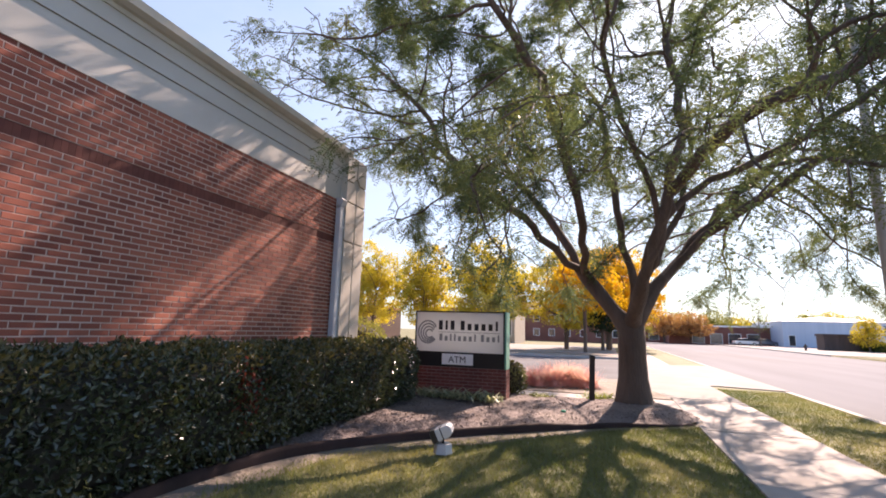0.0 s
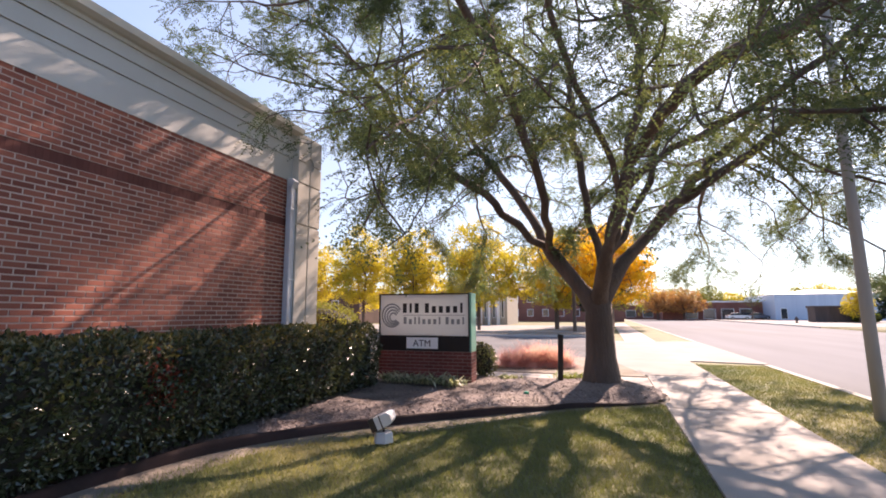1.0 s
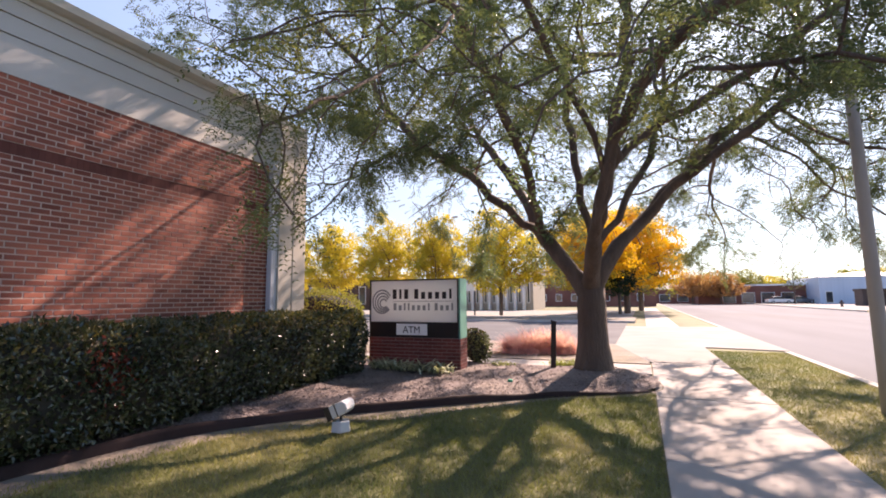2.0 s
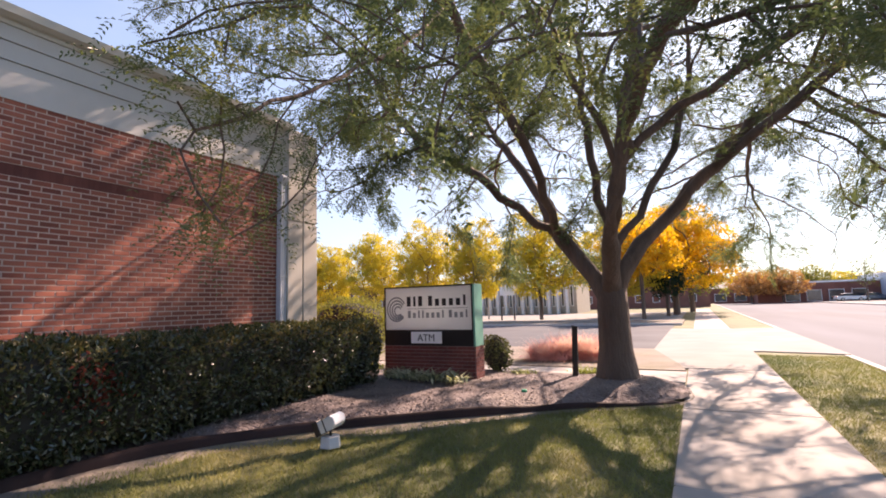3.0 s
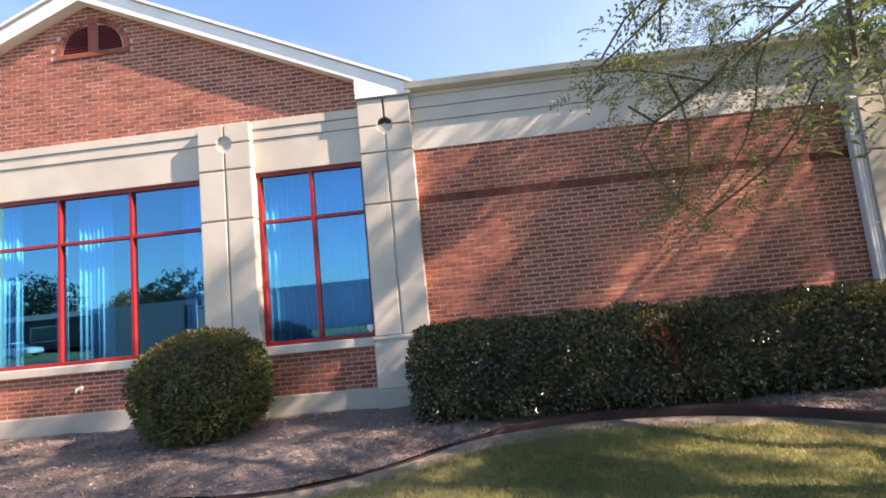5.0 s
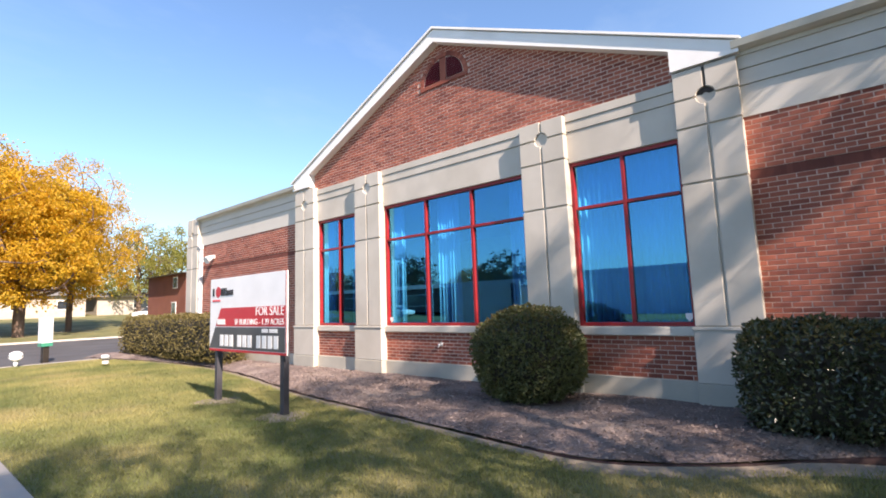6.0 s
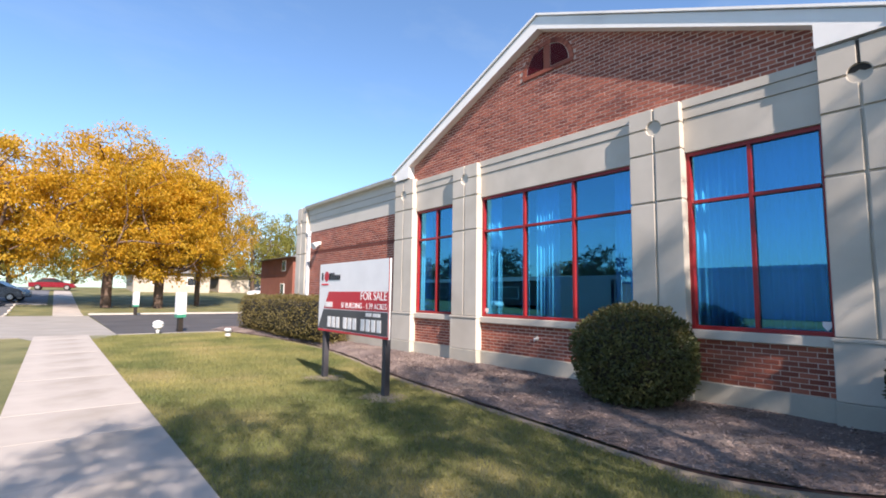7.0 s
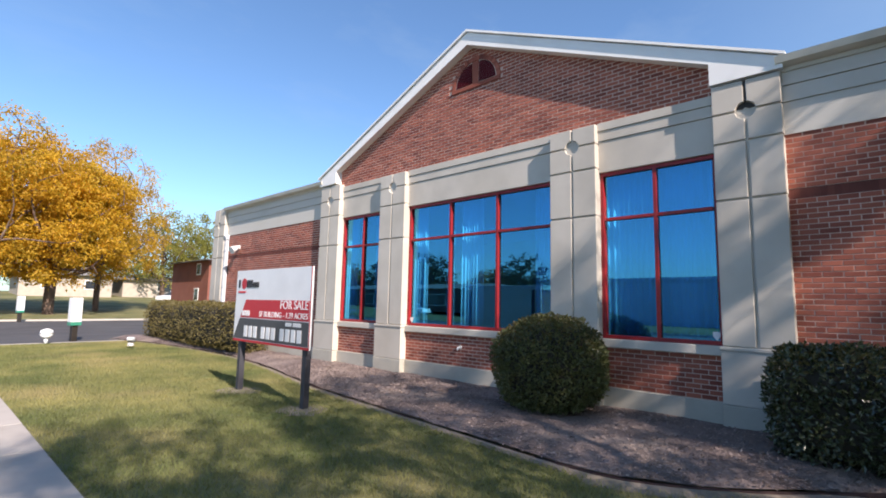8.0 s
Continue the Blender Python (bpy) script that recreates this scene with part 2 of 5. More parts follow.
m_lot = surface("old_asphalt", (0.088, 0.09, 0.095), (0.15, 0.152, 0.157), fine=40, coarse=0.4, bump=0.3, depth=0.006, stain=(0.1, 0.096, 0.093), spec=0.15)
m_kerb = surface("kerb_concrete", (0.4, 0.37, 0.33), (0.52, 0.48, 0.43), fine=60, bump=0.3, depth=0.004)
m_mulch = surface("mulch", (0.07, 0.047, 0.043), (0.28, 0.222, 0.205), fine=22, coarse=1.2, bump=0.9, depth=0.05, stain=(0.36, 0.29, 0.24), stain_scale=0.8)
m_chip = surface("mulch_chip", (0.075, 0.05, 0.044), (0.41, 0.325, 0.295), fine=5, coarse=1.0, bump=0, pick="island", pick_amount=0.7)
m_edging = surface("brown_edging", (0.02, 0.009, 0.008), (0.048, 0.022, 0.019), fine=25, coarse=2, bump=0.4, depth=0.01, stain=(0.085, 0.042, 0.036))
m_dirt = surface("bare_dirt", (0.17, 0.138, 0.11), (0.28, 0.235, 0.19), fine=20, coarse=0.8, bump=0.7, depth=0.04, stain=(0.15, 0.14, 0.06))
m_bark = surface("bark", (0.07, 0.046, 0.035), (0.19, 0.13, 0.1), fine=26, coarse=3, bump=1.0, depth=0.03, stretch=(1, 1, 0.22))
m_leaf = surface("locust_leaf", (0.048, 0.08, 0.045), (0.15, 0.185, 0.09), rough=0.4, fine=1.3, coarse=0.5, bump=0, stain=(0.24, 0.2, 0.06), stain_scale=0.9, translucent=0.45)
m_box = surface("hedge_leaf", (0.013, 0.023, 0.012), (0.1, 0.115, 0.052), rough=0.27, fine=9, coarse=1.5, bump=0, spec=0.8, pick="island", pick_amount=0.5, translucent=0.2)
m_bush = surface("bush_leaf", (0.04, 0.055, 0.022), (0.17, 0.175, 0.068), rough=0.4, fine=9, coarse=1.5, bump=0, pick="island", pick_amount=0.55, translucent=0.25)
m_olive = surface("olive_leaf", (0.14, 0.15, 0.035), (0.32, 0.29, 0.07), rough=0.6, fine=0.8, coarse=0.3, bump=0, stain=(0.42, 0.33, 0.06), stain_scale=0.3, translucent=0.4)
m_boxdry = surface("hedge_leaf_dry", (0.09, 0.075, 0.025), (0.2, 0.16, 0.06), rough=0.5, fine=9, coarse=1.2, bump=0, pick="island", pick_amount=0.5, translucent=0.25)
m_redleaf = surface("red_creeper_leaf", (0.2, 0.03, 0.02), (0.32, 0.07, 0.04), rough=0.5, fine=9, bump=0, translucent=0.3)
m_twig_shade = surface("hedge_twig_and_shade", (0.02, 0.018, 0.013), (0.05, 0.042, 0.03), fine=20, bump=0.5)
m_yellow = surface("yellow_leaf", (0.37, 0.29, 0.03), (0.72, 0.54, 0.08), rough=0.6, fine=0.9, coarse=0.35, bump=0, stain=(0.22, 0.27, 0.05), stain_scale=0.4, translucent=0.45)
m_orange = surface("orange_leaf", (0.54, 0.29, 0.016), (0.82, 0.5, 0.035), rough=0.6, fine=0.9, coarse=0.35, bump=0, stain=(0.3, 0.22, 0.03), stain_scale=0.3, translucent=0.45)
m_gold = surface("golden_leaf", (0.4, 0.22, 0.015), (0.66, 0.4, 0.035), rough=0.6, fine=0.9, coarse=0.35, bump=0, stain=(0.32, 0.27, 0.05), stain_scale=0.3, translucent=0.42)
m_rust = surface("rust_leaf", (0.36, 0.17, 0.07), (0.5, 0.27, 0.12), rough=0.6, fine=0.9, coarse=0.35, bump=0, translucent=0.4)
m_green = surface("green_leaf", (0.05, 0.085, 0.025), (0.14, 0.17, 0.045), rough=0.6, fine=0.8, coarse=0.3, bump=0, stain=(0.28, 0.22, 0.04), stain_scale=0.3, translucent=0.4)
m_dusk = surface("dark_olive_leaf", (0.02, 0.024, 0.01), (0.06, 0.055, 0.022), rough=0.6, fine=0.8, coarse=0.3, bump=0, stain=(0.1, 0.06, 0.02), stain_scale=0.3, translucent=0.2)
m_dark_green = surface("spruce_leaf", (0.015, 0.035, 0.018), (0.03, 0.06, 0.03), fine=2, bump=0, translucent=0.2)


# ---- ground, road and paths ----
def rise(y):
    """The land climbs gently to the south."""
    return max(0.0, min(2.3, (-41.0 - y) * 0.05))


def sheet(xs, ys, z, sink=None):
    xs, ys = np.array(xs, float), np.array(ys, float)
    gx, gy = np.meshgrid(xs, ys, indexing="ij")
    gz = np.vectorize(lambda x, y: z + rise(y) + (sink(x, y) if sink else 0.0))(gx, gy)
    v = np.stack([gx, gy, gz], -1).reshape(-1, 3)
    n, m = len(xs), len(ys)
    i, j = np.meshgrid(np.arange(n - 1), np.arange(m - 1), indexing="ij")
    a = (i * m + j).ravel()
    return mesh_np("sheet", v, np.stack([a, a + m, a + m + 1, a + 1], 1), True)


YS = [-1500, -400, -200, -120, -95, -85, -75, -65, -55, -48, -44, -41, -38, -30, -20, -10, 0, 10, 20, 30, 60, 120, 400, 1500]
tagged(part("ground", sheet([-1500, -400, -150, -60, -25, -10, -3, 0, 3, 4.9, 4.95, 22.1, 22.15, 28, 60, 150, 400, 1500], YS, 0.0,
       lambda x, y: -0.3 if 4.93 < x < 22.12 else 0.0), m_lawn, None), "patchy green and straw-coloured lawn over level ground", "ground", kind="structure")
tagged(part("road", sheet([4.97, 8, 11, 13.5, 16, 19, 22.08], YS, -0.12), m_road, None), "sun-bleached grey asphalt street", "road", kind="structure")


def strip(name, x0, x1, y0, y1, z, mat_, label, category="pavement", thick=0.12, dz=0.0):
    bm = bmesh.new()
    n = max(1, int(abs(y1 - y0) / 4))
    for k in range(n):
        a, b = y0 + (y1 - y0) * k / n, y0 + (y1 - y0) * (k + 1) / n
        vs = [bm.verts.new(p) for p in ((x0, a, z + rise(a)), (x1, a, z + dz + rise(a)), (x1, b, z + dz + rise(b)), (x0, b, z + rise(b)))]
        lo = [bm.verts.new(v.co - Vector((0, 0, thick))) for v in vs]
        bm.faces.new(vs)
        for i in range(4):
            bm.faces.new((vs[i], lo[i], lo[(i + 1) % 4], vs[(i + 1) % 4]))
    bmesh.ops.recalc_face_normals(bm, faces=bm.faces)
    return solo(name, bm, mat_, label, category, kind="structure")


# kerbs with a rounded lip along the street
for x0, y0, y1 in ((4.83, -17.5, 16.8), (4.83, 28.6, 160), (4.83, -160, -37.5), (22.02, -160, 46), (22.02, 62, 160)):
    bm = bmesh.new()
    n = int((y1 - y0) / 3)
    for k in range(n):
        a, b = y0 + (y1 - y0) * k / n, y0 + (y1 - y0) * (k + 1) / n - 0.012
        box(bm, x0, x0 + 0.16, a, b, -0.3 + rise((a + b) / 2), 0.025 + rise((a + b) / 2), bevel=0.018)
    solo("kerb", bm, m_kerb, "pale concrete kerb along the street", "kerb", kind="structure")

walk_ob = thing("sidewalk", "pale concrete sidewalk of square slabs", "sidewalk", kind="structure")
bm = box(bmesh.new(), 1.48, 3.01, -0.7585, 0.7585, -0.1, 0.0, bevel=0.005)
slab = bpy.data.meshes.new("slab")
bm.to_mesh(slab)
bm.free()
slab.materials.append(m_concrete)
for k in range(-13, 9):
    s_ob = new("slab", slab)
    s_ob.parent = walk_ob
    s_ob.location = (0.0, 0.76 + k * 1.524, 0.022 + 0.002 * math.sin(k * 2.3))
for k in range(18, 48):
    s_ob = new("slab", slab)
    s_ob.parent = walk_ob
    s_ob.location = (0, 0.5 + k * 1.524, 0.022)

# drive entrance north of the bank
solo("driveway_apron", prism([(1.36, 13.3), (2.99, 13.3), (2.99, 17.25), (3.2, 17.3), (4.9, 16.9), (5.0, 16.9), (5.0, 28.4), (4.2, 28.4), (3.1, 27.9), (2.7, 28.1), (0.5, 28.1), (0.5, 17.3)], "z", -0.14, 0.03), m_apron, "pale concrete driveway apron sloping to the street", "driveway", kind="structure")
strip("driveway", -45, 0.5, 17.5, 31.5, 0.014, m_lot, "weathered grey asphalt driveway", "driveway")
strip("parking_lot", -55, 0.6, 37.5, 60, 0.014, m_apron, "pale concrete parking lot", "parking lot")
for y in (31.5, 37.2):
    solo("kerb", boxes((-40, 0.9, y, y + 0.15, -0.1, 0.14), bevel=0.02), m_kerb, "worn concrete kerb of the planting island", "kerb", kind="structure")
strip("planting_island", -40, 0.9, 31.65, 37.2, 0.11, m_dirt, "bare brown planting island with fallen leaves", "planting bed")
strip("service_path", -7.0, 1.46, 11.35, 12.75, 0.03, m_concrete, "narrow pale concrete path behind the sign", "path")
# drive south of the bank
solo("driveway_apron", prism([(0.62, -19.5), (1.2, -18.2), (3.01, -18.2), (3.4, -19.6), (4.9, -19.0), (5.0, -19.0), (5.0, -38.0), (0.7, -37.0)], "z", -0.14, 0.02), m_apron, "pale concrete driveway apron", "driveway", kind="structure")
strip("driveway", -14, 0.6, -38.5, -19.62, 0.016, m_asphalt, "dark asphalt driveway beside the lawn", "driveway")
strip("kerb", -14, 0.6, -39.0, -38.5, 0.12, m_kerb, "low concrete kerb of the drive", "kerb")
strip("kerb", -3.2, 0.6, -19.62, -19.5, 0.03, m_apron, "low concrete kerb of the drive", "kerb")
strip("sidewalk_far", 0.9, 2.5, -75, -37.5, 0.03, m_concrete, "pale concrete sidewalk continuing uphill", "sidewalk")
strip("side_street", 2.9, 30, -75, -50, 0.05, m_road, "pale side street with parked cars", "road")
strip("far_parking", 22.3, 75, 62, 130, 0.02, m_apron, "pale parking lot across the street", "parking lot")

# ---- planting bed in front of the bank ----
EDGE = [(1.47, 10.9), (1.45, 9.58), (0.0, 8.55), (-1.26, 7.5), (-2.34, 6.5), (-2.95, 5.75), (-3.35, 5.15), (-3.58, 4.4), (-3.68, 3.6), (-3.62, 2.8), (-3.3, 1.95), (-2.7, 1.25), (-2.25, 0.5), (-2.12, -0.2), (-2.25, -1.5), (-2.48, -3.4), (-2.78, -5.8), (-3.55, -9.5), (-3.85, -12.5), (-3.7, -16.0), (-3.3, -18.6), (-2.9, -20.6)]


def smooth_line(pts, step=0.2):
    p = [Vector((x, y, 0)) for x, y in pts]
    p = [p[0] * 2 - p[1], *p, p[-1] * 2 - p[-2]]
    out = []
    for i in range(1, len(p) - 2):
        n = max(2, int((p[i + 1] - p[i]).length / step))
        for k in range(n):
            t = k / n
            out.append(0.5 * (2 * p[i] + (p[i + 1] - p[i - 1]) * t + (2 * p[i - 1] - 5 * p[i] + 4 * p[i + 1] - p[i + 2]) * t * t + (3 * p[i] - p[i - 1] - 3 * p[i + 1] + p[i + 2]) * t ** 3))
    return out + [p[-2]]


line = smooth_line(EDGE)


def bed_z(x, y, inside):
    """Height of the mulch: banked up from the edging, heaped round the tree and the sign."""
    z = 0.05 + 0.1 * min(1.0, inside / 0.5)
    z += 0.13 * math.exp(-((x - 0.5) ** 2 + (y - 10.15) ** 2) / 0.55)
    return z + 0.018 * noise.noise((x * 2.3, y * 2.3, 0.3)) + 0.01 * noise.noise((x * 9, y * 9, 1.7))


bv, bf, cols = [], [], 44
for p in line:
    back = -4.85 if p.y < 9.0 else -6.0
    for k in range(cols + 1):
        x = p.x + (back - p.x) * (k / cols) ** 1.25
        yy = p.y + (min(11.3, p.y + 2.2) - p.y) * (k / cols if p.y > 7.5 else 0.0) * min(1.0, max(0.0, (p.y - 7.5) / 2))
        bv.append((x, yy, bed_z(x, yy, abs(x - p.x))))
for i in range(len(line) - 1):
    for k in range(cols):
        a = i * (cols + 1) + k
        bf.append((a, a + 1, a + cols + 2, a + cols + 1))
bed = solo("mulch_bed", mesh_np("mulch_bed", bv, bf, True), m_mulch, "faded brown wood mulch bed along the bank wall", "planting bed", kind="structure")
# loose chips
rng = np.random.default_rng(5)
n = 26000
ii = rng.integers(2, len(line) - 2, n)
ii = np.where(rng.random(n) < 0.75, rng.integers(2, int(len(line) * 0.62), n), ii)
kk = rng.integers(0, cols - 1, n)
bvn = np.array(bv)
cp = bvn[ii * (cols + 1) + kk]
cp = cp + (bvn[(ii + 1) * (cols + 1) + kk + 1] - cp) * rng.random((n, 1)) + np.array((0, 0, 0.006))
chips = leaf_mesh("chips", cp, np.c_[rng.normal(size=(n, 2)), rng.normal(size=n) * 0.25], np.tile((0, 0, 1.0), (n, 1)) + rng.normal(size=(n, 3)) * 0.35, rng.uniform(0.02, 0.06, n), rng.uniform(0.012, 0.03, n), 0.0)
solo("mulch_chips", chips, m_chip, "loose weathered wood chips on the planting bed", "mulch", kind="stuff")
# edging: a raised brown strip, leaning a little
ev, ef = [], []
prof = [(0.02, -0.06), (0.02, 0.1), (0.0, 0.14), (-0.03, 0.14), (-0.05, 0.1), (-0.055, -0.06)]
for i, p in enumerate(line):
    d = (line[min(i + 1, len(line) - 1)] - line[max(i - 1, 0)]).normalized()
    nrm = Vector((-d.y, d.x, 0)) * -1
    wob = 0.02 * noise.noise((p.x * 1.3, p.y * 1.3, 4.0))
    for a, z in prof:
        q = p - nrm * (a + wob) * -1
        low = min(1.0, max(0.25, (p.y - 1.2) / 2.0)) if p.y < 9.5 else 0.15
        low *= min(1.0, max(0.45, (10.5 - p.y) / 3.0))
        ev.append((q.x, q.y, (z * low if z > 0 else z) + (0.025 * noise.noise((p.x * 1.1, p.y * 1.1, 8)) if z > 0 else 0)))
m_ = len(prof)
for i in range(len(line) - 1):
    for k in range(m_ - 1):
        a = i * m_ + k
        ef.append((a, a + 1, a + m_ + 1, a + m_))
solo("bed_edging", mesh_np("edging", ev, ef, True), m_edging, "low reddish-brown edging strip round the planting bed", "edging", kind="structure")
# straw-coloured bare strip where the lawn meets the edging
sv, sf = [], []
for i, p in enumerate(line):
    d = (line[min(i + 1, len(line) - 1)] - line[max(i - 1, 0)]).normalized()
    out = Vector((-d.y, d.x, 0))
    wd = 0.2 + 0.22 * (0.5 + noise.noise((p.x * 0.8, p.y * 0.8, 3.1))) if 0.0 < p.y < 8.2 else 0.1
    for k in range(4):
        q_ = p + out * (0.03 + wd * k / 3)
        sv.append((q_.x, q_.y, 0.03 - 0.026 * k / 3))
for i in range(len(line) - 1):
    for k in range(3):
        a = i * 4 + k
        sf.append((a, a + 1, a + 5, a + 4))
solo("bare_strip", mesh_np("bare_strip", sv, sf, True), m_dirt, "dry tan strip of bare soil along the edging", "soil", kind="structure")
for px, py in ((-1.62, -6.63), (-1.62, -4.44)):
    bm = bmesh.new()
    ring_ = [bm.verts.new((px + (0.38 + 0.16 * noise.noise((t * 2, px, py))) * math.cos(t), py + (0.42 + 0.2 * noise.noise((t * 2, py, px))) * math.sin(t), 0.006)) for t in (2 * math.pi * k / 26 for k in range(26))]
    mid_ = bm.verts.new((px, py, 0.03))
    for k in range(26):
        bm.faces.new((mid_, ring_[k], ring_[(k + 1) % 26]))
    solo("bare_patch", bm, m_dirt, "dry tan bare patch round a sign post", "soil", kind="structure")
solo("dirt_bed", prism([(1.45, 12.76), (1.34, 13.6), (0.5, 17.3), (-9, 17.45), (-9, 12.76)], "z", -0.05, 0.05), m_dirt, "bare tan dirt bed beside the drive", "planting bed", kind="structure")

# ---- bank building ----
bank = thing("bank_building", "single-storey red-brick bank with beige pilasters and white gable", "building", kind="structure")
BL, BH, JOINT = 0.2032, 0.0677, 0.0115


def brick_mesh(length):
    w, h, d = (length - JOINT) / 2, (BH - JOINT) / 2, 0.05
    bm = bmesh.new()
    e = 0.003
    outer = [bm.verts.new((-d, y, z)) for y, z in ((-w, -h), (w, -h), (w, h), (-w, h))]
    front = [bm.verts.new((-e, y, z)) for y, z in ((-w, -h), (w, -h), (w, h), (-w, h))]
    face = [bm.verts.new((0, y, z)) for y, z in ((-w + e, -h + e), (w - e, -h + e), (w - e, h - e), (-w + e, h - e))]
    for a, b in ((outer, front), (front, face)):
        for i in range(4):
            bm.faces.new((a[i], a[(i + 1) % 4], b[(i + 1) % 4], b[i]))
    bm.faces.new(face)
    bmesh.ops.recalc_face_normals(bm, faces=bm.faces)
    me = bpy.data.meshes.new("brick")
    bm.to_mesh(me)
    bm.free()
    me.materials.append(m_brick_one)
    return me


full_brick = brick_mesh(BL)
brick_cache = {}
LATER = []     # single bricks, placed at the end of the file


def brick_field(wall, x, y0, y1, z0, z1, keep=None, single=None, skip=(), mat_=None, axis="x"):
    """Running bond on a wall face. Those inside 'single' (y0, y1, z0, z1) become bricks of their own."""
    r = random.Random(int((y0 + 40) * 100))
    V, F = [], []
    for c in range(int(round((z1 - z0) / BH))):
        za, zb = z0 + c * BH + JOINT / 2, z0 + (c + 1) * BH - JOINT / 2
        zc = (za + zb) / 2
        if any(a < zc < b for a, b in skip):
            continue
        y = y0 - (BL / 2 if c % 2 else 0)
        while y < y1:
            a, b = max(y, y0) + JOINT / 2, min(y + BL, y1) - JOINT / 2
            y += BL
            if b - a < 0.02 or (keep and not keep((a + b) / 2, zc)):
                continue
            out = r.uniform(-0.0015, 0.002)
            if single and single[0] < (a + b) / 2 < single[1] and single[2] < zc < single[3]:
                LATER.append((wall, (x + out, (a + b) / 2, zc), b - a + JOINT))
                continue
            k, e, xf = len(V), 0.003, x + out
            V += [(xf - 0.03, a, za), (xf - 0.03, b, za), (xf - 0.03, b, zb), (xf - 0.03, a, zb)]
            V += [(xf, a + e, za + e), (xf, b - e, za + e), (xf, b - e, zb - e), (xf, a + e, zb - e)]
            F += [(k + 4, k + 5, k + 6, k + 7)] + [(k + i, k + (i + 1) % 4, k + 4 + (i + 1) % 4, k + 4 + i) for i in range(4)]
    if axis == "-y":
        V = [(yy, -xx, zz) for xx, yy, zz in V]
    if not V:
        return
    part("brickwork", mesh_np("brickwork", V, F), mat_ or m_brick, wall, kind="stuff")


XW = -4.90
BAND = (3.108, 3.2434)


def wing(y0, y1, single):
    wall = part("wall", boxes((-5.2, XW - 0.004, y0, y1, 0.0, BAND[0]), (-5.2, XW - 0.05, y0, y1, BAND[0], BAND[1]), (-5.2, XW - 0.004, y0, y1, BAND[1], 4.0)), m_mortar, bank, "red running-bond brick wall")
    brick_field(wall, XW, y0, y1, 0.40, 3.99, single=single, skip=(BAND,))
    bm = bmesh.new()
    k = 0
    y = y0 + 0.01
    while y < y1 - 0.05:
        box(bm, XW - 0.04, XW - 0.008, y, y + 0.0655, BAND[0] + 0.004, BAND[1] - 0.004)
        y += 0.0677
    box(bm, XW - 0.05, XW - 0.01, y0, y1, BAND[0] - 0.004, BAND[1] + 0.004)
    part("soldier_course", bm, m_brick_dark, wall, "recessed dark band of upright bricks")
    part("plinth", boxes((-5.2, XW + 0.03, y0, y1, 0.0, 0.43), bevel=0.01), m_foundation, bank)
    part("frieze", boxes((-5.2, XW + 0.012, y0, y1, 3.975, 4.412), (-5.2, XW + 0.03, y0, y1, 4.42, 4.63), (-5.2, XW + 0.048, y0, y1, 4.638, 4.815)), m_frieze, bank, "stepped pale grey frieze boards")
    gut = prism([(-5.2, 4.817), (XW + 0.07, 4.817), (XW + 0.08, 4.865), (XW + 0.13, 4.87), (XW + 0.2, 4.9), (XW + 0.22, 4.99), (XW + 0.19, 4.995), (XW + 0.18, 4.95), (-5.2, 4.95)], "y", y0 - 0.02, y1 + 0.02)
    part("gutter", gut, m_gutter, bank, "cream metal eaves gutter")


wing(1.44, 8.0, (1.45, 2.86, 1.15, 3.95))
wing(-15.2, -9.02, None)




m_grime_shade = surface("black_stain_and_shade", (0.025, 0.022, 0.02), (0.07, 0.062, 0.055), rough=0.9, fine=60, bump=0.1)


